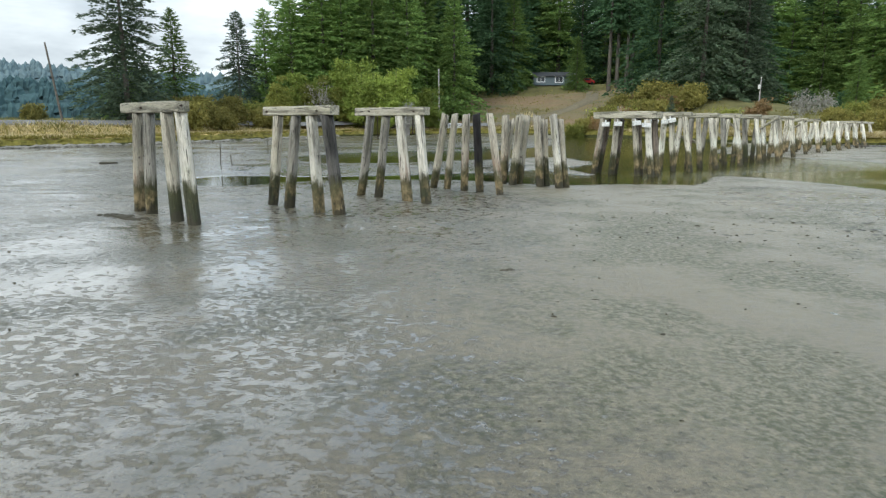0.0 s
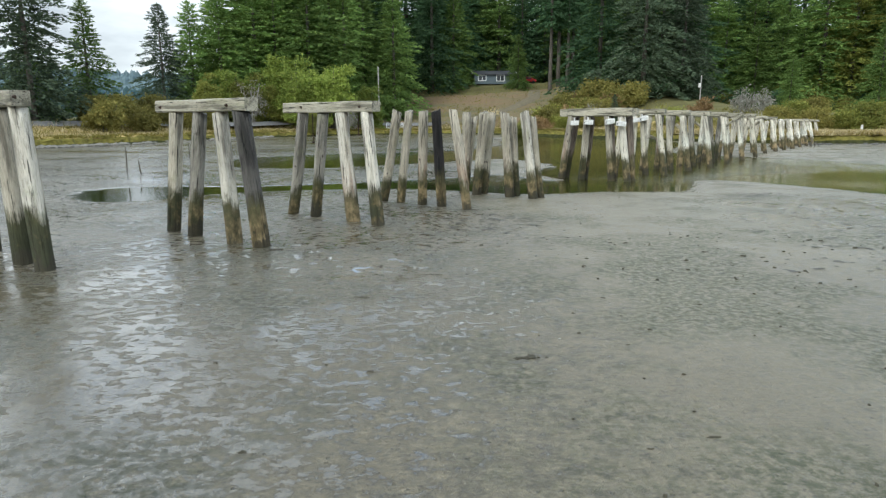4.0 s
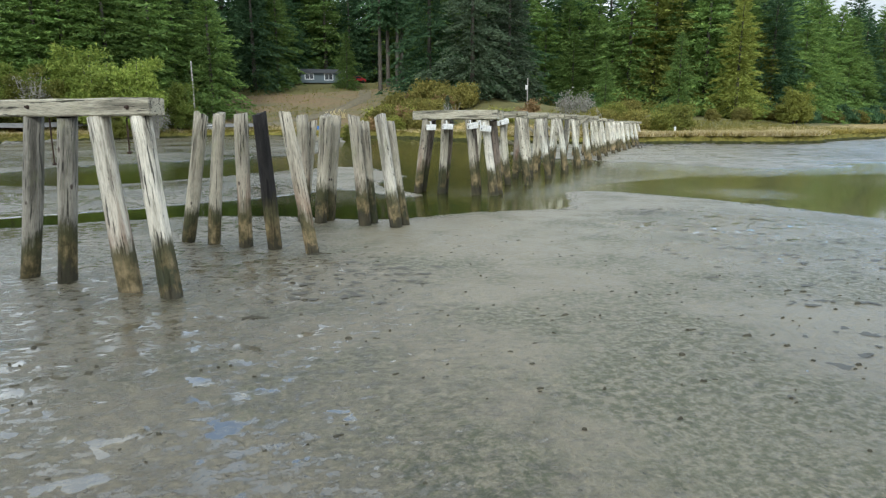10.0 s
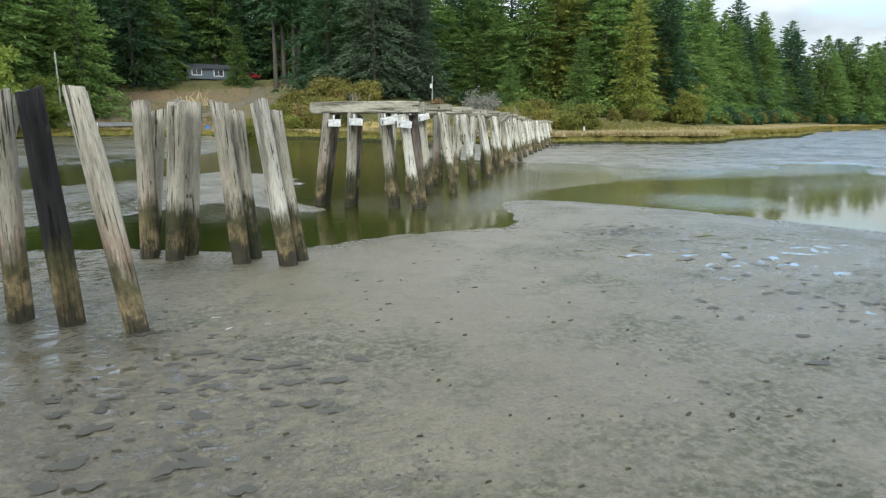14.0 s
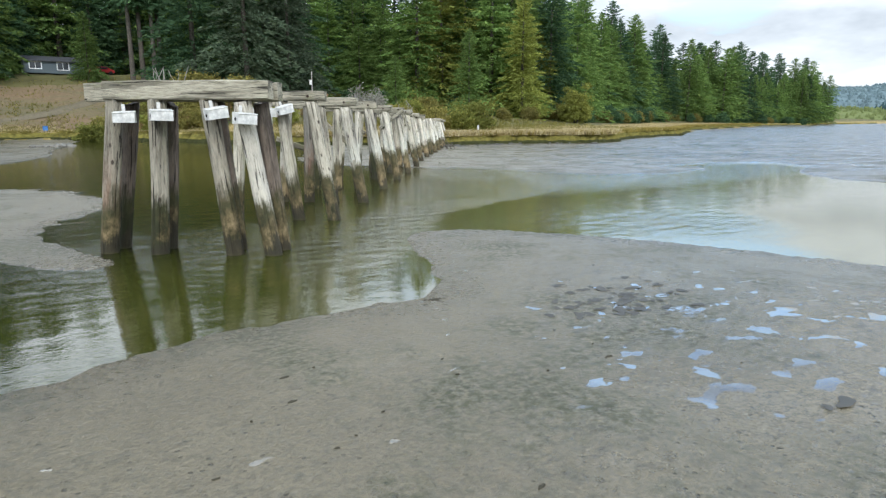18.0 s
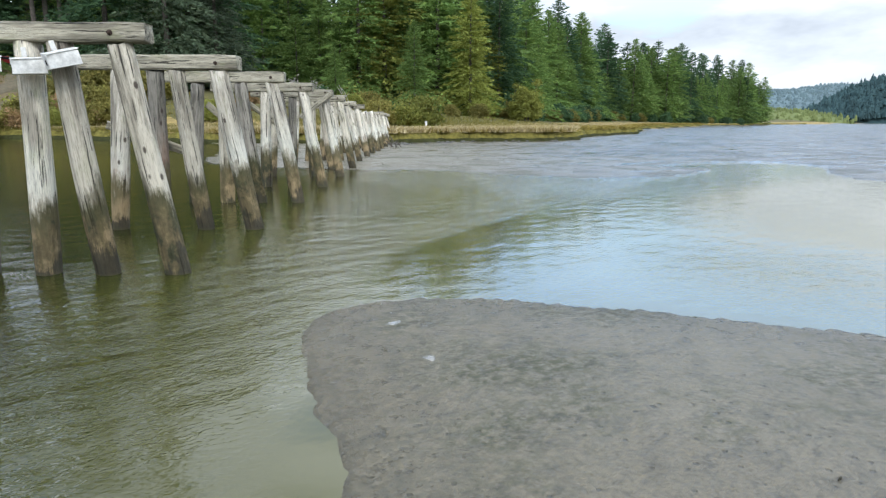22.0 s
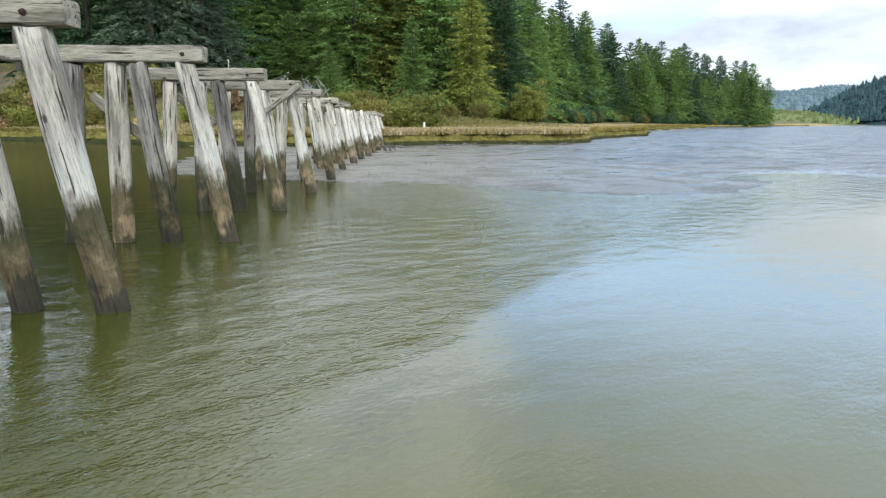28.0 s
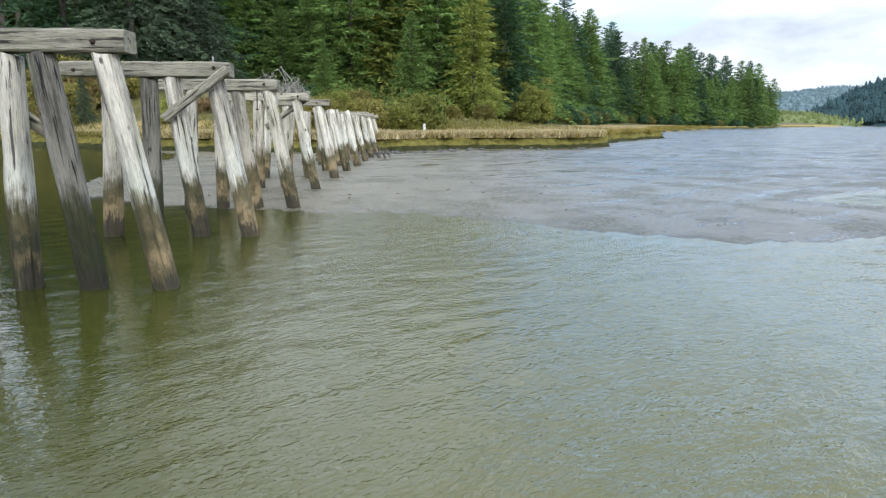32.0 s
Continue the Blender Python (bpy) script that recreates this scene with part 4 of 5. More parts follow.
FIRS = [
    conifer(34, 7.6, 0.03, NEEDLE, 11, "tall dark green fir in the shore forest"),
    conifer(30, 7.0, 0.02, NEEDLE, 12, "tall dark green fir in the shore forest"),
    conifer(29, 7.4, 0.01, NEEDLE_MID, 13, "full green fir at the forest edge"),
    conifer(31, 6.6, 0.02, NEEDLE_MID, 14, "full green fir at the forest edge"),
    conifer(27, 7.2, 0.01, NEEDLE_YEL, 15, "yellow-green fir at the forest edge"),
    conifer(33, 8.2, 0.03, NEEDLE_GREY, 16, "grey-green spruce with drooping limbs", droop=0.42),
    conifer(32, 4.0, 0.42, NEEDLE, 17, "thin fir with a long bare trunk", limbs=140),
    conifer(34, 7.4, 0.05, NEEDLE, 18, "dark green fir deep in the forest", 0.75, 0.37, limbs=250),
    conifer(30, 7.0, 0.05, NEEDLE_MID, 19, "green fir deep in the forest", 0.75, 0.37, limbs=250),
]
USED = set()


def plant(kind, x, y, s, turn=0.0, sink=0.0, tilt=0.0, wide=1.0):
    m = pose(x, y, ground_at(x, y) - sink, tilt, 0, turn)
    if kind.name in USED:
        ob = copy_thing(kind, m)
    else:
        USED.add(kind.name)
        ob = kind
        ob.matrix_basis = m
    ob.scale = (s * wide, s * wide, s)
    return ob


def forest(line, rows, gap, kinds, seed, lo=0.85, hi=1.15, depth=7.0, keep_out=()):
    rng = random.Random(seed)
    for r in range(rows):
        for (x0, y0), (x1, y1) in zip(line, line[1:]):
            ln = math.hypot(x1 - x0, y1 - y0)
            nx, ny = -(y1 - y0) / ln, (x1 - x0) / ln
            d = rng.uniform(0, gap)
            while d < ln:
                q = d / ln
                off = r * depth + rng.uniform(-2.5, 2.5)
                x, y = x0 + (x1 - x0) * q + nx * off, y0 + (y1 - y0) * q + ny * off
                d += gap * rng.uniform(0.7, 1.3) * (1 + 0.15 * r)
                if any((x - kx) ** 2 + (y - ky) ** 2 < kr * kr for kx, ky, kr in keep_out):
                    continue
                plant(FIRS[rng.choice(kinds[min(r, len(kinds) - 1)])], x, y, rng.uniform(lo, hi), rng.uniform(0, 360), wide=1.28)



YARD = [(6, 154, 12), (18, 150, 8), (12, 175, 6)]
forest([(-38, 134), (-12, 168), (30, 168), (62, 140)], 4, 5.6, [(2, 3, 2, 0), (8, 7, 1), (7, 8), (7,)], 3, 0.8, 1.25, keep_out=YARD)
forest([(60, 140), (96, 119)], 4, 4.6, [(2, 3, 4), (2, 8, 0), (7, 8), (7,)], 4, 0.55, 1.15)
forest([(96, 119), (140, 148), (200, 178)], 4, 4.8, [(2, 3, 1), (7, 8, 8), (7, 8), (7,)], 5, 0.55, 1.12)
forest([(200, 178), (330, 200), (388, 212)], 3, 7.0, [(7, 8, 8), (7, 8), (7,)], 6, 0.6, 1.12)
# trees that stand alone: kind, place, size
for kind, x, y, sc in ((5, -51.6, 72, 0.70), (2, -54.6, 76, 0.45), (3, -50.6, 82, 0.52), (5, -53.0, 108, 0.60), (2, -49.5, 112, 0.72), (2, -47.5, 120, 0.9), (3, -42.5, 122, 0.95), (3, -36.5, 119, 0.85), (2, -31, 122, 1.0), (3, -25, 127, 1.0), (2, -16, 133, 0.9), (0, -9, 150, 0.95), (3, -4, 152, 0.8), (2, -45, 114, 0.78), (3, -40, 118, 0.95), (2, -34, 124, 0.95), (3, -28, 128, 1.0), (2, -22, 132, 1.0),
                       (3, -44, 124, 0.88), (2, -38, 128, 0.9), (5, 33, 124, 1.0), (0, 26, 131, 1.05), (0, 38, 130, 1.0), (0, 44, 134, 1.0), (5, 41, 126, 0.85), (2, 58, 118, 0.35), (5, 24, 106.5, 0.16),
                       (3, 70, 112, 0.5), (4, 84, 114, 0.85), (2, 11, 149.5, 0.42), (1, -3, 160, 0.9), (0, -1, 166, 1.0), (1, 13, 166, 0.9), (6, 18, 146, 1.0), (6, 20, 148, 1.05), (6, 22, 147, 0.95), (6, 23.5, 150, 1.0)):
    plant(FIRS[kind], x, y, sc, (x * 37 + y * 11) % 360, wide=1.2 if x < -49 else 1.4 if x < -30 else 1.1)

BUSHES = {
    "olive": bush(5, 3.4, LEAF_OLIVE, 31, "olive scrub bush on the slope", count=5200, leaf=0.19),
    "yellow": bush(5.4, 3.3, LEAF_YEL, 32, "round yellow-green bush on the bank", count=5000, leaf=0.18),
    "rust": bush(4.0, 2.6, LEAF_RUST, 33, "rust-brown autumn shrub on the bank", count=1500, leaf=0.2),
    "pale": bush(4.0, 3.0, LEAF_PALE, 34, "pale grey half-bare shrub on the bank", count=900, leaf=0.16, stems=12, bark=PALE_BARK),
    "green": bush(9, 11, LEAF_GREEN, 35, "bright green broadleaf tree beside the road", "broadleaf_tree", 0.27, 15000, 9, trunk=0.05),
    "fresh": bush(8, 9.0, LEAF_YEL, 36, "yellow-green broadleaf tree beside the road", "broadleaf_tree", 0.26, 12000, 8, trunk=0.05),
    "grey": bush(7, 10.0, LEAF_PALE, 37, "half-bare pale broadleaf tree with grey limbs", "broadleaf_tree", 0.22, 2000, 14, PALE_BARK, 0.2),
    "dark": bush(6, 4.0, NEEDLE, 38, "dark green undergrowth thicket", count=2200, leaf=0.34),
}
for kind, x, y, sc in (
        ("yellow", 47.3, 77.5, 1.15), ("yellow", 45, 76.5, 0.8), ("olive", 41.5, 77, 0.8), ("olive", 37.5, 77.5, 0.8), ("yellow", 44.7, 88, 0.75), ("olive", 40, 84, 0.6), ("olive", 49, 92, 0.75),
        ("rust", 36.5, 102, 1.1), ("pale", 41, 97, 1.15), ("pale", 45, 99, 1.0), ("yellow", 52, 97, 0.7), ("yellow", 31, 98, 0.8),
        ("olive", 10, 105, 0.85), ("yellow", 8, 103, 0.8), ("olive", 13, 108, 1.15), ("yellow", 16.5, 111, 1.25), ("olive", 20, 113, 1.35), ("yellow", 13.5, 112, 1.2), ("rust", 18, 109, 1.5), ("rust", 12, 104, 0.9),
        ("olive", 23, 112, 1.2), ("olive", 18, 106, 0.9), ("yellow", 15, 105, 0.8), ("olive", 22, 107, 0.8), ("rust", 25.5, 116, 1.4),
        ("olive", 17, 122, 1.5), ("rust", 20, 124, 1.7), ("olive", 23, 123, 1.7), ("olive", 26.5, 121, 1.5), ("rust", 28, 124, 1.5), ("yellow", 21, 118, 1.2), ("olive", 25, 117, 1.4), ("olive", 30, 119, 1.3),
        ("green", -24, 109, 1.0), ("green", -29, 108, 0.95), ("green", -33, 113, 1.05), ("fresh", -38, 105, 0.85), ("grey", -36.5, 104, 0.75), ("grey", -21, 106, 0.62),
        ("olive", -48, 84, 1.1), ("olive", -45, 86, 1.2), ("olive", -50, 90, 1.2), ("olive", -40, 92, 1.1), ("yellow", -44, 94, 1.1), ("fresh", -35, 108, 0.8), ("green", -41, 108, 0.8), ("fresh", -43, 101, 0.8), ("green", -19, 114, 0.7), ("fresh", -26, 103, 0.5), ("grey", -27, 108, 0.7), ("olive", -41, 90, 0.9),
        ("olive", -44, 73, 1.05), ("olive", -47, 78, 1.1), ("olive", -42, 79, 1.0), ("olive", -57, 62, 0.6), ("rust", -63, 58, 0.9), ("yellow", -60, 55, 0.55),
        ("fresh", 92, 108, 0.7), ("olive", 78, 104, 0.7), ("olive", 70, 101, 0.6), ("fresh", 90, 105, 0.75), ("yellow", 66, 104, 0.7)):
    plant(BUSHES[kind], x, y, sc, (x * 53 + y * 7) % 360)
rng_u = random.Random(77)
for (x0, y0), (x1, y1), n in (((60, 132), (96, 113), 12), ((96, 113), (200, 172), 26), ((-12, 160), (-40, 138), 8), ((30, 160), (60, 134), 9), ((200, 172), (330, 194), 14)):
    for k in range(n):
        q = (k + rng_u.uniform(0, 0.8)) / n
        plant(BUSHES["dark" if rng_u.random() < 0.75 else "olive"], x0 + (x1 - x0) * q, y0 + (y1 - y0) * q + rng_u.uniform(-2, 2), rng_u.uniform(0.6, 1.1), rng_u.uniform(0, 360))
for proto in list(FIRS) + list(BUSHES.values()):
    if proto.name not in USED:
        for o in (*proto.children_recursive, proto):
            bpy.data.objects.remove(o)

# ---- grass and rocks of the bank ----


def bank_points(n, lo, hi, seed, x_lo, x_hi):
    """Random places between lo and hi metres inland of the bank line."""
    rng = np.random.default_rng(seed)
    line = np.array([p for p in BANK if x_lo <= p[0] <= x_hi], float)
    seg = np.diff(line, axis=0)
    ln = np.hypot(seg[:, 0], seg[:, 1])
    k = rng.choice(len(seg), n, p=ln / ln.sum())
    t = rng.uniform(0, 1, n)
    nrm = np.stack([-seg[:, 1], seg[:, 0]], 1) / ln[:, None]
    d = lo + (hi - lo) * rng.uniform(0, 1, n) ** 1.4
    p = line[k] + seg[k] * t[:, None] + nrm[k] * d[:, None]
    z, db = terrain(p[:, 0], p[:, 1])
    z = np.where(db < 2.4, np.maximum(z, 0.80), z)
    ok = (db > 0.15) & (db < hi * 1.5)
    return np.column_stack([p, z])[ok], db[ok], rng


def grass(name, n, lo, hi, height, material, seed, label, x_lo=-65, x_hi=270):
    p, db, rng = bank_points(n, lo, hi, seed, x_lo, x_hi)
    per = 5
    pts = np.repeat(p, per, 0)
    m = len(pts)
    h = height * rng.uniform(0.5, 1.2, m)
    lean = rng.normal(0, 0.55, (m, 2))
    a = rng.uniform(0, 6.283, m)
    w = 0.03 + 0.05 * rng.uniform(0, 1, m)
    base = pts + np.column_stack([rng.normal(0, 0.18, (m, 2)), np.full(m, -0.05)])
    side = np.column_stack([np.cos(a), np.sin(a), np.zeros(m)]) * w[:, None]
    tip = base + np.column_stack([lean * h[:, None], h])
    verts = np.stack([base - side, base + side, tip], 1).reshape(-1, 3)
    me = bpy.data.meshes.new(name)
    me.from_pydata(verts.tolist(), [], [(3 * i, 3 * i + 1, 3 * i + 2) for i in range(m)])
    me.materials.append(material)
    return tagged(new(name, me), label, "grass", kind="stuff")


grass("straw_grass", 22000, 0.9, 13, 0.46, STRAW, 51, "tall dry straw-coloured marsh grass on the bank")
grass("straw_fringe", 14000, 0.0, 6, 0.55, STRAW, 57, "dense pale straw grass on the point of the bank", 24, 66)
grass("sedge", 15000, 0.1, 2.2, 0.40, SEDGE, 52, "olive sedge hanging over the bank edge")
GOLD_SEDGE = leaf_material("golden_sedge", (0.250, 0.195, 0.045), (0.400, 0.320, 0.100), 0.1)
grass("tussock_sedge", 9000, 0.0, 1.5, 0.55, GOLD_SEDGE, 58, "golden sedge tussocks along the lip of the bank", 24, 270)
grass("meadow_grass", 6000, 6, 26, 0.6, LEAF_OLIVE, 53, "olive meadow grass behind the bank", -65, 100)


def stone_mesh(r, rng, flat=0.6):
    bm = bmesh.new()
    bmesh.ops.create_icosphere(bm, subdivisions=1, radius=r)
    sx, sy = rng.uniform(0.8, 1.4), rng.uniform(0.7, 1.1)
    for vtx in bm.verts:
        k = rng.uniform(0.75, 1.15)
        vtx.co = Vector((vtx.co.x * sx * k, vtx.co.y * sy * k, vtx.co.z * flat * k))
    return bm


rng_s = random.Random(5)
for k in range(70):
    q = rng_s.random()
    x = 33 + 19 * q * q
    y = float(np.interp(x, [31, 36, 43, 52, 57], [66, 65, 66.5, 62.5, 63.5])) - rng_s.uniform(0.2, 3.4)
    st = part("rock", stone_mesh(rng_s.uniform(0.07, 0.32), rng_s), ROCK, None)
    st.matrix_basis = pose(x, y, ground_at(x, y) + 0.02, 0, 0, rng_s.uniform(0, 360))
    tagged(st, "dark wet rock at the foot of the bank", "rock", "rocks at the bank foot")
rv, rf = [], []
for k in range(520):
    q = rng_s.random() ** 0.8
    leg = rng_s.choice([0, 0, 1, 1, 2, 3])
    (x0, y0), (x1, y1) = ((BANK[2], BANK[3]), (BANK[3], BANK[4]), (BANK[4], BANK[5]), ((2, 82), (8, 92)))[leg]
    x = x0 + (x1 - x0) * q + rng_s.uniform(-0.3, 1.4)
    y = y0 + (y1 - y0) * q - rng_s.uniform(-0.3, 1.0)
    bm = stone_mesh(rng_s.uniform(0.15, 0.5), rng_s)
    base = len(rv)
    z = ground_at(x, y)
    rv += [(vtx.co.x + x, vtx.co.y + y, vtx.co.z + z + 0.05) for vtx in bm.verts]
    rf += [tuple(base + vtx.index for vtx in f.verts) for f in bm.faces]
    bm.free()
tagged(raw("riprap", rv, rf, plain("pale_riprap", (0.17, 0.16, 0.135), 0.85, 0, 2, 0.35, 0.5)), "pale broken stone along the shore below the road", "rocks", kind="stuff")

# ---- marks on the mud ----


def blob_outline(rng, r, long, n=9):
    ph, a0 = rng.uniform(0, 6.28), rng.uniform(-0.5, 0.5)
    out = []
    for i in range(n):
        a = 6.2832 * i / n
        k = r * (1 + 0.3 * math.sin(2 * a + ph) + rng.uniform(-0.22, 0.22))
        x, y = k * long * math.cos(a), k * math.sin(a)
        out.append((x * math.cos(a0) - y * math.sin(a0), x * math.sin(a0) + y * math.cos(a0)))
    return out


def pool_outline(rng, r, n=18):
    """A smooth, lobed outline."""
    ph = [rng.uniform(0, 6.28) for _ in range(4)]
    long, a0, out = rng.uniform(0.9, 1.7), rng.uniform(-0.6, 0.6), []
    for i in range(n):
        a = 6.2832 * i / n
        k = r * (1 + 0.30 * math.sin(2 * a + ph[0]) + 0.22 * math.sin(3 * a + ph[1]) + 0.14 * math.sin(5 * a + ph[2]) + 0.08 * math.sin(7 * a + ph[3]))
        x, y = k * long * math.cos(a), k * math.sin(a)
        out.append((x * math.cos(a0) - y * math.sin(a0), x * math.sin(a0) + y * math.cos(a0)))
    return out


def mud_spots(n, zones, r_lo, r_hi, lift, seed, peak):
    """Low irregular lumps (peak above lift) or flat films (peak equal to lift)."""
    rng = random.Random(seed)
    verts, faces = [], []
    places = []
    for _ in range(n):
        zx, zy, zrx, zry = rng.choice(zones)
        places.append((rng.gauss(zx, zrx), rng.gauss(zy, zry)))
    zs, db = terrain(np.array([p[0] for p in places]), np.array([p[1] for p in places]))
    for (x, y), z, d in zip(places, zs, db):
        if z < WATER_Z + 0.05 or d > -1:
            continue
        r = r_lo + (r_hi - r_lo) * rng.random() ** 2
        ring = blob_outline(rng, r, rng.uniform(1.2, 2.8), 11) if peak is not None else pool_outline(rng, r)
        rz = terrain(np.array([x + p[0] for p in ring]), np.array([y + p[1] for p in ring]))[0]
        if peak is None:
            rz = np.full(len(ring), (float(rz.mean()) + z) / 2)
            z = rz[0]
        b = len(verts)
        verts += [(x + p[0], y + p[1], q + (lift if peak is None else -0.01)) for p, q in zip(ring, rz)]
        if peak is None:
            verts.append((x, y, z + lift))
            m = len(ring)
            faces += [(b + i, b + (i + 1) % m, b + m) for i in range(m)]
        else:
            inner = [(x + p[0] * 0.55 + rng.uniform(-.01, .01), y + p[1] * 0.55, z + peak * rng.uniform(0.5, 1.2)) for p in ring]
            verts += inner
            m = len(ring)
            faces += [(b + i, b + (i + 1) % m, b + m + (i + 1) % m, b + m + i) for i in range(m)]
            faces.append(tuple(range(b + m, b + 2 * m)))
    return verts, faces


ZONES = [(7, 9, 3.0, 1.8), (8, 8, 3.0, 1.5), (5.5, 9.5, 2.5, 1.5), (-0.6, 13.0, 0.9, 0.8), (-2, 9.5, 1.5, 1.0)]
cv, cf = mud_spots(90, ZONES, 0.010, 0.032, 0.0, 61, 0.022)
tagged(raw("mud_clods", cv, cf, CLOD), "dark wet clods and worm casts scattered over the mud", "mud", kind="stuff")
cv, cf = mud_spots(1300, [(0, 6, 8, 6), (4, 12, 5, 4), (26, 40, 6, 6), (30, 36, 9, 5), (-14, 22, 6, 8)], 0.008, 0.026, 0.0, 62, 0.012)
tagged(raw("mud_crumbs", cv, cf, CLOD), "small dark crumbs scattered over the mud", "mud", kind="stuff")
# flat patches for trodden hollows; their shade and dark reflection are in the colour
HOLLOWS = [(8.4, 13.0, 1.5, 1.3), (9.4, 11.6, 1.5, 1.8), (0.5, 12.8, 0.6, 0.6), (7.4, 8.8, 1.6, 0.9), (9.0, 18.8, 0.6, 0.4)]
pv, pf = mud_spots(320, HOLLOWS, 0.028, 0.076, 0.007, 65, None)
tagged(raw("wet_hollows", pv, pf, plain("shaded_hollow_mud", (0.050, 0.045, 0.031), 0.6, 0, 3, 0.15, 0.0)), "small flat patches for wet hollows trodden in the mud, shade painted into their colour", "puddle", kind="stuff")

ev, ef = mud_spots(520, [(8.0, 20.9, 0.25, 0.35), (6.6, 20.2, 0.6, 0.12), (8.7, 22.7, 0.3, 0.5), (10.3, 24.45, 0.7, 0.15), (4.6, 20.1, 0.9, 0.15), (12.2, 22.7, 0.5, 0.5), (7.9, 20.5, 0.3, 0.25)], 0.02, 0.09, 0.0, 64, 0.05)
tagged(raw("edge_lumps", ev, ef, CLOD), "crumbling mud lumps along the channel edge", "mud", kind="stuff")

# seaweed, driftwood, stakes
for x, y, r in ((-9.5, 8.5, 0.40), (-8.9, 8.1, 0.28), (0.6, 3.96, 0.09), (-1.35, 0.98, 0.08), (-1.46, 6.06, 0.09), (-3.6, 9.15, 0.12), (7.4, 20.2, 0.08), (0.0, 14.75, 0.12), (-0.91, 10.92, 0.12)):
    rng_w = random.Random(int(x * 10 + 500))
    wv, wf = [], []
    turn_w = rng_w.uniform(-0.4, 0.4)
    for k in range(60):
        q = rng_w.gauss(0, 0.42) * r * 1.6, rng_w.gauss(0, 0.36) * r * 0.7
        bx, by = q[0] * math.cos(turn_w) - q[1] * math.sin(turn_w), q[0] * math.sin(turn_w) + q[1] * math.cos(turn_w)
        bm = stone_mesh(r * rng_w.uniform(0.06, 0.26), rng_w, 0.5)
        base = len(wv)
        zz = ground_at(x + bx, y + by) - ground_at(x, y)
        wv += [(vtx.co.x + bx, vtx.co.y + by, vtx.co.z + zz + 0.006) for vtx in bm.verts]
        wf += [tuple(base + vtx.index for vtx in f.verts) for f in bm.faces]
        bm.free()
    ob = raw("seaweed_clump", wv, wf, CLOD)
    ob.matrix_basis = pose(x, y, ground_at(x, y), 0, 0, 0)
    tagged(ob, "dark clump of seaweed and mud on the flat", "seaweed", kind="stuff")
rng_d = random.Random(9)
for x, y, ln, a in ((-23.5, 27, 1.0, 10),):
    vs, fs = log_mesh(ln, 0.09, 0.05, rng_d, 10, 6)
    ob = raw("driftwood", vs, fs, CLOD, None, True)
    ob.matrix_basis = pose(x, y, ground_at(x, y) + 0.06, 0, 88, a)
    tagged(ob, "dark driftwood log lying on the mud", "driftwood")
for x, y, h, lean in ((-16.2, 27, 1.25, 3), (-15.2, 26.6, 0.6, -8), (-19, 40, 1.0, 2)):
    vs, fs = log_mesh(h + 0.4, 0.035, 0.03, rng_d, 8, 4)
    ob = raw("stake", vs, fs, BARK, None, True)
    ob.matrix_basis = pose(x, y, ground_at(x, y) - 0.4, 0, lean, 0)
    tagged(ob, "thin dark stake leaning in the mud", "stake")

# ---- nest boxes, braces and rods on the trestle ----
HOLE = plain("dark_hole", (0.02, 0.02, 0.018), 0.9)


def nest_box():
    """A long box with a sloping lid, its entrance in the narrow end, on a strap nailed to the pile."""
    th = empty("nest_box")
    bm = bmesh.new()
    prof = [(-0.105, -0.085), (0.105, -0.085), (0.105, 0.085), (-0.105, 0.06)]
    ends = [[bm.verts.new((sx * 0.17, py, pz)) for py, pz in prof] for sx in (-1, 1)]
    for k in range(4):
        bm.faces.new((ends[0][k], ends[1][k], ends[1][(k + 1) % 4], ends[0][(k + 1) % 4]))
    bm.faces.new(ends[0][::-1])
    bm.faces.new(ends[1])
    bmesh.ops.recalc_face_normals(bm, faces=bm.faces[:])
    part("body", bm, BOX_WHITE, th)
    part("lid", box_bm((0.35, 0.222, 0.014), (0, 0, 0), 0.004, pose(0.004, -0.006, 0.081, 6.5, -2, 1.5)), BOX_WHITE, th)
    part("strap", box_bm((0.055, 0.02, 0.30), (-0.02, 0.112, 0.06), 0.005), BOX_WHITE, th)
    bm = bmesh.new()
    bmesh.ops.create_cone(bm, cap_ends=True, segments=14, radius1=0.032, radius2=0.032, depth=0.012, matrix=pose(-0.168, -0.01, -0.02, 0, 90, 0))
    part("entrance_hole", bm, HOLE, th)
    part("floor_board", box_bm((0.345, 0.214, 0.012), (0, 0, -0.09), 0.003), BOX_WHITE, th)
    return tagged(th, "white wooden nest box nailed to a trestle pile", "nest box", "nest boxes")


BOX_TURN = math.degrees(math.atan2(U.y, U.x)) - 90
box_proto = nest_box()
first_box = True
for bx, by, s, z, tilt, tw in ((6.52, 24.19, 0.38, 2.24, 4, 48), (6.52, 24.19, 0.86, 2.33, -8, 42), (6.52, 24.19, 1.80, 2.30, 2, 36), (6.52, 24.19, 2.44, 2.27, 0, 22),
                               (8.85, 27.5, 0.95, 2.46, -14, 40), (8.85, 27.5, 1.33, 2.38, -3, 34), (8.85, 27.5, 1.86, 2.42, 3, 44)):
    at = Vector((bx, by, 0)) + V * (s - 0.06) - U * 0.27
    m = pose(at.x, at.y, z, 0, tilt, BOX_TURN + tw)
    if first_box:
        box_proto.matrix_basis = m
        first_box = False
    else:
        copy_thing(box_proto, m)


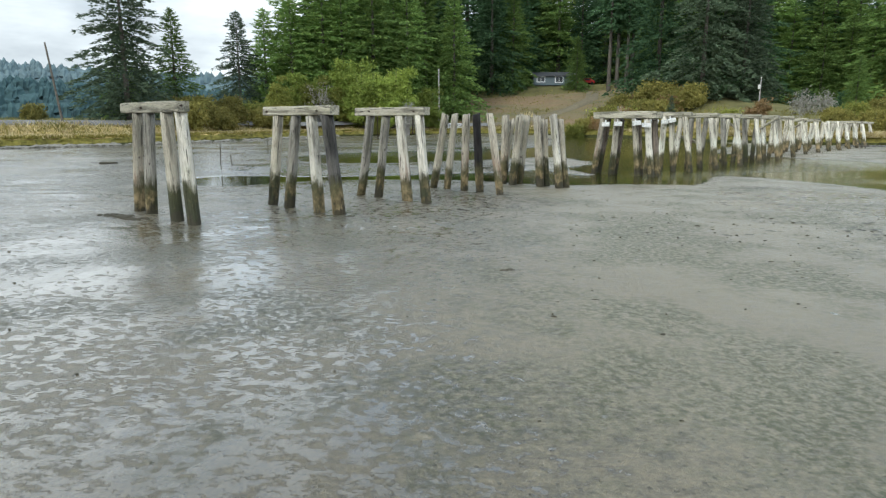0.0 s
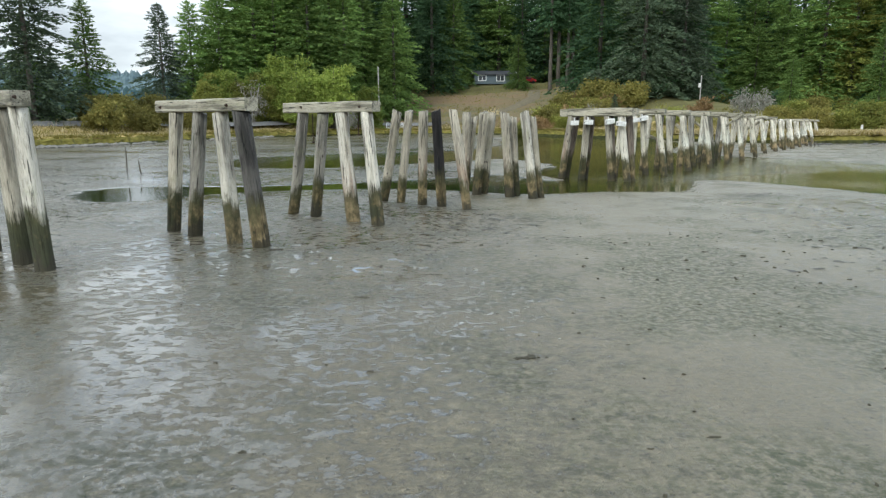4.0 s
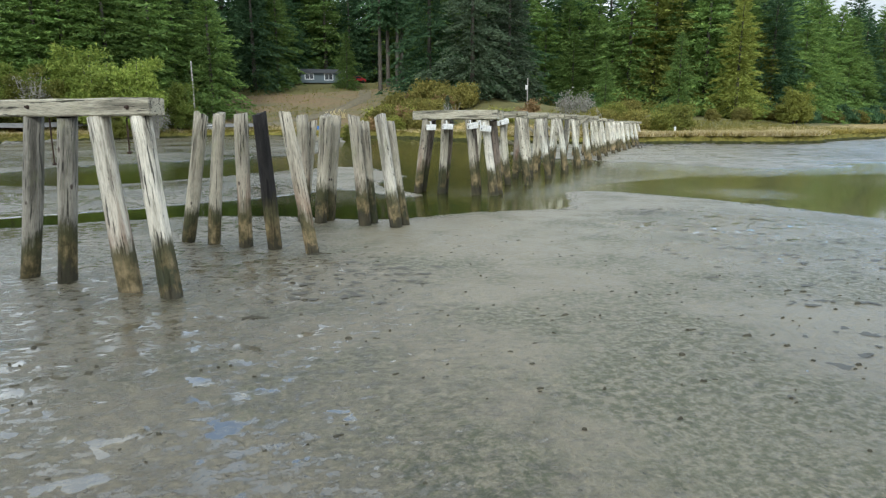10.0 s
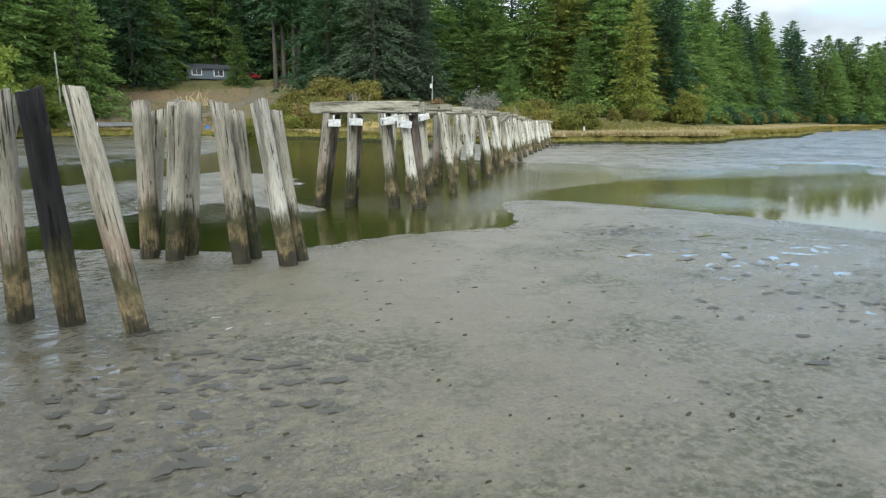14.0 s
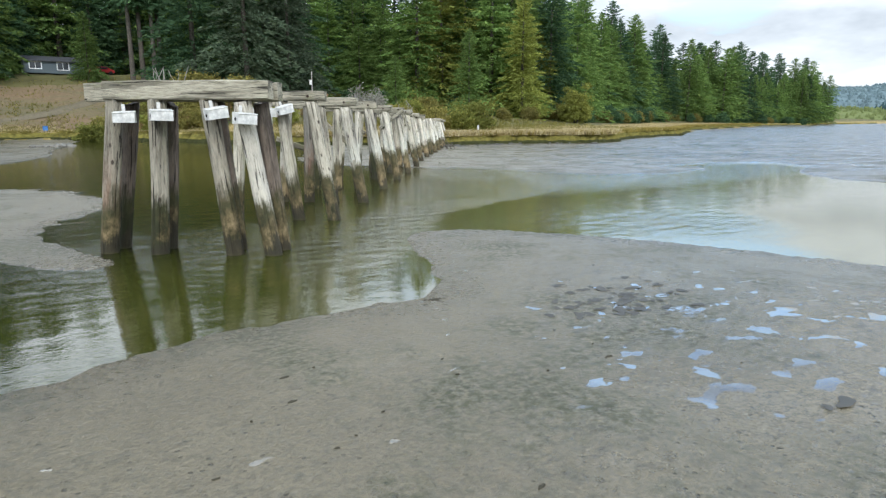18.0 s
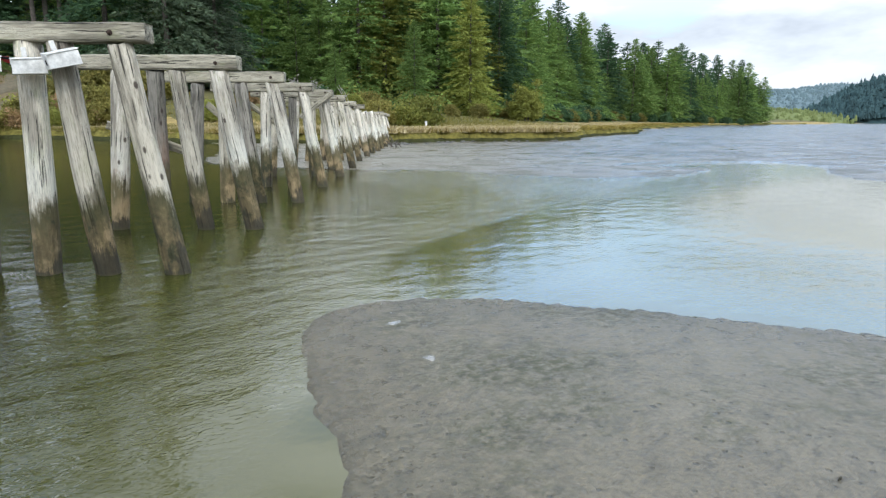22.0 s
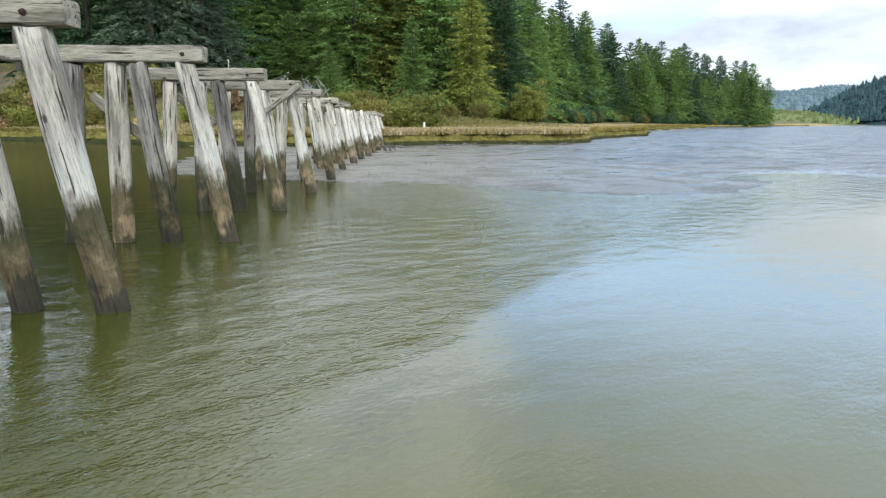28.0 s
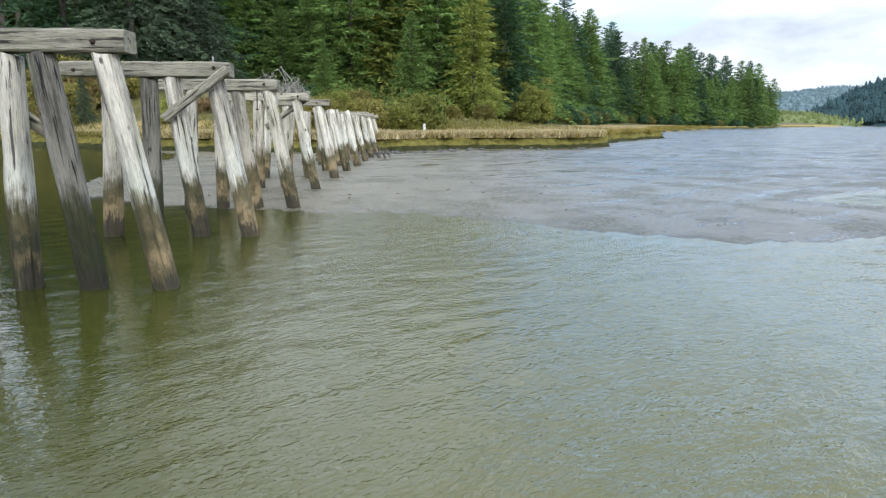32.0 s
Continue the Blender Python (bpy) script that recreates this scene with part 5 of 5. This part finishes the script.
def plank(x, y, s0, z0, s1, z1, back, w=0.16, t=0.06, label="split grey brace plank hanging from the trestle"):
    a = Vector((x, y, 0)) + V * s0 + U * back
    b = Vector((x, y, 0)) + V * s1 + U * back
    a.z, b.z = z0, z1
    vs, fs = beam_mesh((b - a).length, t, w, random.Random(int(s0 * 100) + int(z0 * 10)), 6)
    ob = raw("brace", vs, fs, CAP)
    up = U.cross((b - a).normalized())
    rot = Matrix((U, -up, (b - a).normalized())).transposed().to_4x4()
    ob.matrix_basis = Matrix.Translation(a) @ rot
    return tagged(ob, label, "brace")


plank(17.2, 39.1, 0.05, 2.68, 1.15, 1.88, -0.22)
plank(13.0, 33.25, 1.95, 2.15, 0.95, 1.28, 0.30)
plank(15.1, 36.2, 2.3, 2.5, 1.2, 1.7, 0.25)
plank(21.3, 45.0, 0.1, 2.5, 1.3, 1.7, 0.22)
plank(10.85, 30.2, 2.5, 1.7, 1.2, 1.25, 0.35)
for x, y, s, z0, z1 in ((-2.12, 12.24, 2.16, 2.56, 1.85), (-2.12, 12.24, 0.58, 2.56, 2.05), (15.1, 36.2, 2.35, 2.55, 2.1), (19.3, 42.05, 0.6, 2.5, 2.1), (8.85, 27.5, 2.3, 2.64, 2.2)):
    bm = bmesh.new()
    bmesh.ops.create_cone(bm, cap_ends=True, segments=6, radius1=0.012, radius2=0.012, depth=z0 - z1)
    bmesh.ops.create_cone(bm, cap_ends=True, segments=8, radius1=0.035, radius2=0.035, depth=0.03, matrix=pose(0, 0, -(z0 - z1) / 2 + 0.02))
    ob = part("iron_rod", bm, RUST, None)
    at = Vector((x, y, 0)) + V * s
    ob.matrix_basis = pose(at.x, at.y, (z0 + z1) / 2, 2, 1, 0)
    tagged(ob, "rusty iron drift rod hanging below a cap", "iron rod")


def twigs(at, n, h, material, seed, name="twig_cluster", label="dry twigs growing on top of the trestle", r=0.008):
    rng = random.Random(seed)
    th = empty(name, at, math.degrees(math.atan2(V.y, V.x)))
    for _ in range(n):
        bm = bmesh.new()
        a = Vector((rng.uniform(-0.5, 0.5) * min(1, h * 2), rng.uniform(-0.08, 0.08), -0.02))
        b = a + Vector((rng.uniform(-0.6, 0.6), rng.uniform(-0.3, 0.3), rng.uniform(0.3, 1.0))) * h
        mid = a.lerp(b, 0.5) + Vector((rng.uniform(-0.1, 0.1), 0, 0.05)) * h
        for p, q in ((a, mid), (mid, b)):
            bmesh.ops.create_cone(bm, cap_ends=False, segments=4, radius1=r, radius2=r * 0.6, depth=(q - p).length, matrix=along(p, q) @ pose(0, 0, (q - p).length / 2))
        part("twig", bm, material, th)
    return tagged(th, label, "twigs")


c = Vector((6.52, 24.19, 0)) + V * 1.9 + U * 0.36
twigs((c.x, c.y, 2.85), 10, 0.32, PALE_BARK, 3, r=0.006)
c = Vector((2.06, 17.99, 0)) + V * 1.98 + U * 0.5
twigs((c.x, c.y, 2.60), 22, 0.24, STRAW, 4, "grass_tuft", "dry grass tuft growing from a rotten pile head")
c = Vector((21.3, 45.0, 0)) + V * 0.8
twigs((c.x, c.y, 2.62), 8, 0.8, PALE_BARK, 5, r=0.014)
c = Vector((33.5, 60.6, 0))
twigs((c.x - 1.6, c.y - 2.2, ground_at(c.x - 1.6, c.y - 2.2)), 7, 1.2, BARK, 6, "fallen_branch", "dark fallen branch standing in the mud", 0.04)

rng_t = np.random.default_rng(90)
tx, ty = rng_t.uniform(-30, 36, 5200), rng_t.uniform(112, 150, 5200)
tz, td = terrain(tx, ty)
keep = td > 6
tp = np.column_stack([tx, ty, tz + 0.1])[keep]
td = np.tile([0.0, 0.0, 1.0], (len(tp), 1)) + rng_t.normal(0, 0.4, (len(tp), 3))
td /= np.linalg.norm(td, axis=1)[:, None]
tv, tf = leaf_quads(tp, td, rng_t.uniform(0.10, 0.24, len(tp)), rng_t, 1.8)
tagged(raw("slope_grass", tv, tf, LEAF_OLIVE), "rough olive grass tufts on the slope below the house", "grass", kind="stuff")

# white marker post on the bank
bm = box_bm((0.26, 0.10, 1.2), (0, 0, 0.35), 0.01)
ob = part("marker_post", bm, BOX_WHITE, None)
ob.matrix_basis = pose(43.3, 70.7, ground_at(43.3, 70.7), 0, 0, 20)
tagged(ob, "short white marker post in the bank grass", "post")

# ---- road, poles, houses, car behind the bank ----


def ribbon(name, line, width, lift, material, label):
    verts, faces = [], []
    pts = []
    for (x0, y0), (x1, y1) in zip(line, line[1:]):
        n = max(2, int(math.hypot(x1 - x0, y1 - y0) / 2))
        pts += [(x0 + (x1 - x0) * k / n, y0 + (y1 - y0) * k / n) for k in range(n)]
    pts.append(line[-1])
    reach = width * 0.24
    tops = [max(ground_at(x + ox, y + oy) for ox, oy in ((0, 0), (reach, 0), (-reach, 0), (0, reach), (0, -reach))) for x, y in pts]
    for _ in range(4):
        tops = [sum(tops[max(0, k - 1):k + 2]) / len(tops[max(0, k - 1):k + 2]) for k in range(len(tops))]
    for k, (x, y) in enumerate(pts):
        xa, ya = pts[max(0, k - 1)]
        xb, yb = pts[min(len(pts) - 1, k + 1)]
        ln = math.hypot(xb - xa, yb - ya)
        nx, ny = -(yb - ya) / ln, (xb - xa) / ln
        h = tops[k] + lift
        for f, dz in ((-0.72, -0.6), (-0.5, 0), (0.5, 0), (0.72, -0.6)):
            verts.append((x + nx * width * f, y + ny * width * f, h + dz))
    for k in range(len(pts) - 1):
        for j in range(3):
            faces.append((4 * k + j, 4 * k + j + 1, 4 * k + j + 5, 4 * k + j + 4))
    return tagged(raw(name, verts, faces, material, None, True), label, "road", kind="structure")


ribbon("road", [(-90, 20), (-72, 44), (-56, 60), (-49, 76), (-43, 96), (-28, 120), (-8, 127)], 5.0, 0.25, ROAD, "grey asphalt shore road on a low bank")
ribbon("driveway", [(-8, 127), (4, 132), (14, 141), (15, 150)], 2.4, 0.0, plain("gravel_drive", (0.15, 0.128, 0.085), 0.95, 0, 1.5, 0.2, 0.3), "pale gravel driveway climbing to the house")


def pole(name, x, y, top, label, r=0.14, lean=(0, 0), material=None, lamp=False, wires=0):
    z = ground_at(x, y)
    th = empty(name, (x, y, z))
    vs, fs = log_mesh(top - z + 0.5, r, r * 0.7, random.Random(int(x * 7)), 10, 6)
    ob = raw("shaft", vs, fs, material or PALE_BARK, th, True)
    ob.matrix_basis = pose(0, 0, -0.5, lean[0], lean[1], 0)
    if lamp:
        part("meter_box", box_bm((0.35, 0.25, 0.7), (-0.25, -0.1, (top - z) * 0.72), 0.03), BOX_WHITE, th, "white box on the pole")
    if wires:
        part("crossarm", box_bm((1.6, 0.1, 0.12), (0, -0.1, top - z - 0.4), 0.01), PALE_BARK, th)
    return tagged(th, label, "utility pole")


pole("utility_pole", -17.4, 120, 12.4, "pale wooden utility pole beside the road")
pole("utility_pole", 38.3, 107.6, 9.6, "thin grey utility pole with a white box", 0.12, lamp=True)
pole("utility_pole", -52.5, 61, 11.2, "leaning dark wooden utility pole", 0.13, (0, -7), BARK)

SIDING = plain("blue_grey_siding", (0.095, 0.12, 0.13), 0.7, 0, 2, 0.12, 0.1)
ROOFING = plain("dark_shingle", (0.06, 0.062, 0.066), 0.9, 0, 3, 0.25, 0.4)
TRIM = plain("white_trim", (0.75, 0.75, 0.73), 0.5, 0, 5, 0.06, 0.05)
GLASS = plain("dark_pane", (0.03, 0.035, 0.04), 0.05, 0, 2, 0.2, 0.0)


def house(x, y, turn, w, d, h, windows, label):
    z = ground_at(x, y) - 0.2
    th = empty("house", (x, y, z), turn)
    wall = part("wall", box_bm((w, d, h), (0, 0, h / 2), 0.02), SIDING, th)
    for k in range(9):
        part("siding_board", box_bm((w + 0.04, 0.03, h / 9 - 0.04), (0, -d / 2 - 0.012, h / 9 * (k + 0.5)), 0.0, pose(0, 0, 0)), SIDING, wall)
    bm = bmesh.new()
    rise, ov = 0.95, 0.45
    prof = [(-d / 2 - ov, h - 0.1), (0, h + rise), (d / 2 + ov, h - 0.1), (d / 2 + ov, h - 0.28), (0, h + rise - 0.2), (-d / 2 - ov, h - 0.28)]
    ends = [[bm.verts.new((sx * (w / 2 + ov), py, pz)) for py, pz in prof] for sx in (-1, 1)]
    for k in range(6):
        bm.faces.new((ends[0][k], ends[0][(k + 1) % 6], ends[1][(k + 1) % 6], ends[1][k]))
    bm.faces.new(ends[0][::-1])
    bm.faces.new(ends[1])
    part("roof", bm, ROOFING, th)
    for sx in (-1, 1):
        g = bmesh.new()
        tri = [g.verts.new((sx * w / 2, py, pz)) for py, pz in ((-d / 2, h - 0.02), (d / 2, h - 0.02), (0, h + rise - 0.22))]
        g.faces.new(tri)
        bmesh.ops.solidify(g, geom=g.faces[:], thickness=0.12)
        part("gable", g, SIDING, th)
        part("bargeboard", box_bm((0.06, d / 2 + ov + 0.35, 0.18), (sx * (w / 2 + ov + 0.03), 0, 0), 0.0, pose(0, -d / 4 - ov / 2, h + rise / 2 - 0.1, math.degrees(math.atan2(rise + 0.1, d / 2 + ov)), 0, 0)), TRIM, th)
    for wx, ww, wh, wz in windows:
        win = part("window", box_bm((ww + 0.24, 0.08, wh + 0.24), (wx, -d / 2 - 0.05, wz), 0.01), TRIM, th, "white-framed window")
        for sx in (-1, 1):
            part("pane", box_bm((ww / 2 - 0.08, 0.03, wh - 0.06), (wx + sx * ww / 4, -d / 2 - 0.095, wz)), GLASS, win)
    return tagged(th, label, "house")


house(5.6, 158, 4, 9.8, 6, 2.35, [(-3.0, 1.8, 1.15, 1.4), (1.4, 1.8, 1.3, 1.35)], "low blue-grey house with white-framed windows under firs")
house(17.5, 176, 10, 9, 6, 2.6, [(0, 1.6, 1.1, 1.5)], "small grey house among the trees up the slope")


def car(x, y, turn, color, label):
    z = ground_at(x, y)
    th = empty("car", (x, y, z), turn)
    bm = bmesh.new()
    side = [(-2.1, 0.35), (-2.15, 0.75), (-1.3, 0.92), (-0.75, 1.42), (0.75, 1.45), (1.5, 0.95), (2.1, 0.85), (2.15, 0.35)]
    a = [bm.verts.new((px, -0.82, pz)) for px, pz in side]
    b = [bm.verts.new((px, 0.82, pz)) for px, pz in side]
    for k in range(8):
        bm.faces.new((a[k], a[(k + 1) % 8], b[(k + 1) % 8], b[k]))
    bm.faces.new(a[::-1])
    bm.faces.new(b)
    bmesh.ops.bevel(bm, geom=bm.edges[:], offset=0.06, segments=1, affect='EDGES')
    part("body", bm, color, th)
    part("side_window", box_bm((1.7, 0.04, 0.36), (0, -0.825, 1.16), 0.01), GLASS, th)
    for wx in (-1.35, 1.35):
        for wy in (-0.78, 0.78):
            w = bmesh.new()
            bmesh.ops.create_cone(w, cap_ends=True, segments=16, radius1=0.34, radius2=0.34, depth=0.22, matrix=pose(wx, wy, 0.32, 90, 0, 0))
            part("wheel", w, HOLE, th)
    return tagged(th, label, "car")


car(13.6, 155.5, 15, plain("red_car_paint", (0.30, 0.03, 0.03), 0.25, 0, 2, 0.05, 0.0), "dark red car parked beside the house")
bin_bm = box_bm((0.6, 0.6, 1.0), (0, 0, 0.5), 0.04)
bmesh.ops.scale(bin_bm, vec=(0.9, 0.9, 1), verts=[vtx for vtx in bin_bm.verts if vtx.co.z < 0.5])
bin_th = empty("wheelie_bin", (3.2, 113.5, ground_at(3.2, 113.5)))
part("body", bin_bm, plain("blue_plastic", (0.05, 0.16, 0.42), 0.5, 0, 4, 0.1, 0.0), bin_th)
part("lid", box_bm((0.66, 0.68, 0.07), (0, 0, 1.03), 0.02), plain("dark_blue_plastic", (0.04, 0.12, 0.34), 0.5, 0, 4, 0.1, 0.0), bin_th)
tagged(bin_th, "blue plastic wheelie bin beside the drive", "bin")
gate = empty("metal_gate", (-14, 117, ground_at(-14, 117)), 8)
for k in range(5):
    part("rail", box_bm((3.2, 0.05, 0.06), (0, 0, 0.3 + 0.25 * k)), TRIM, gate)
for k in (-1.6, 0, 1.6):
    part("upright", box_bm((0.08, 0.08, 1.4), (k, 0, 0.7)), TRIM, gate)
tagged(gate, "pale metal field gate beside the road", "gate")

# ---- far hills ----


def ridge(name, pts, depth, material, label, seed, bumps=5.0, crowns=900, crown_r=4.5, crown_h=15):
    """A far wooded ridge: crest line of (x, y, height), with a ragged canopy of crowns."""
    rng = np.random.default_rng(seed)
    line = np.array(pts, float)
    seg = np.hypot(*np.diff(line[:, :2], axis=0).T)
    s = np.concatenate([[0], np.cumsum(seg)])
    n = int(s[-1] / 5)
    q = np.linspace(0, s[-1], n)
    cx, cy, ch = (np.interp(q, s, line[:, i]) for i in range(3))
    rows = 16
    dirx, diry = np.gradient(cx), np.gradient(cy)
    ln = np.hypot(dirx, diry)
    nx, ny = -diry / ln, dirx / ln
    verts = []
    for j in range(rows):
        k = j / (rows - 1)
        jit = rng.normal(0, 1.0, n) * depth * 0.008
        h = ch * np.sin(k * math.pi / 2) ** 0.8 + rng.uniform(-0.2, 1.0, n) * bumps * (0.4 + 0.6 * k) * (j > 0)
        off = -depth * (1 - k)
        verts.append(np.column_stack([cx + nx * (off + jit), cy + ny * (off + jit), h]))
    verts.append(np.column_stack([cx + nx * 30, cy + ny * 30, np.zeros(n)]))
    rows += 1
    verts = np.concatenate(verts)
    faces = [(j * n + i, j * n + i + 1, (j + 1) * n + i + 1, (j + 1) * n + i) for j in range(rows - 1) for i in range(n - 1)]
    verts = [tuple(p) for p in verts]
    for k in range(crowns):
        i, j = int(rng.integers(0, n)), int(rng.integers(1, rows - 1))
        px, py, pz = verts[j * n + i]
        r, h, base = rng.uniform(0.6, 1.2) * crown_r, rng.uniform(0.7, 1.25) * crown_h, len(verts)
        px, py = px + rng.normal(0, 6), py + rng.normal(0, 6)
        for a in range(6):
            verts.append((px + r * math.cos(a * 1.047), py + r * math.sin(a * 1.047), pz - 2 + rng.uniform(-1, 1)))
            verts.append((px + r * 0.6 * math.cos(a * 1.047 + 0.4), py + r * 0.6 * math.sin(a * 1.047 + 0.4), pz + h * rng.uniform(0.4, 0.6)))
        verts.append((px, py, pz + h))
        for a in range(6):
            b2 = (a + 1) % 6
            faces.append((base + 2 * a, base + 2 * b2, base + 2 * b2 + 1, base + 2 * a + 1))
            faces.append((base + 2 * a + 1, base + 2 * b2 + 1, base + 12))
    return tagged(raw(name, verts, faces, material), label, "hill", kind="structure")


# the blue of distance haze is put into the next two hill colours
HILL_A = plain("hazed_wooded_hill", (0.044, 0.078, 0.080), 0.95, 0, 0.05, 0.4, 0.3)
HILL_B = plain("hazed_far_hill", (0.120, 0.165, 0.172), 0.95, 0, 0.02, 0.25, 0.2)
HILL_C = plain("far_bright_meadow", (0.14, 0.165, 0.060), 0.95, 0, 0.04, 0.3, 0.2)
ridge("backdrop_left_hill", [(-900, 250, 60), (-640, 420, 62), (-420, 560, 44), (-260, 640, 40), (0, 700, 50)], 180, HILL_B, "blue-green wooded hill in the distance, haze put into its colour", 81, 4, 2500, 4, 6)
ridge("backdrop_left_slope", [(-420, 250, 24), (-300, 330, 22), (-210, 380, 16), (-120, 430, 20)], 90, HILL_A, "dark wooded slope in the distance, tinted blue for haze", 82, 3, 1400, 3.0, 4)
ridge("backdrop_right_hill", [(760, 760, 60), (1100, 700, 58), (1330, 650, 62), (1450, 620, 78), (1560, 580, 70), (1800, 540, 66), (2200, 300, 60)], 300, HILL_B, "wooded hill beyond the estuary, haze put into its colour", 83, 1.0, 6000, 2.8, 3.6)
ridge("backdrop_right_slope", [(868, 410, 8), (884, 385, 24), (900, 360, 40), (915, 320, 56), (940, 220, 66), (955, 120, 66), (960, -60, 64)], 110, HILL_A, "dark wooded point across the estuary, tinted blue for haze", 84, 1.0, 8000, 2.5, 5.0)
ridge("backdrop_meadow", [(540, 580, 8), (620, 460, 12), (680, 365, 14), (712, 345, 13), (735, 318, 7)], 60, HILL_C, "sunlit green meadow and trees in the distance", 85, 1.5, 900, 1.8, 3.0)
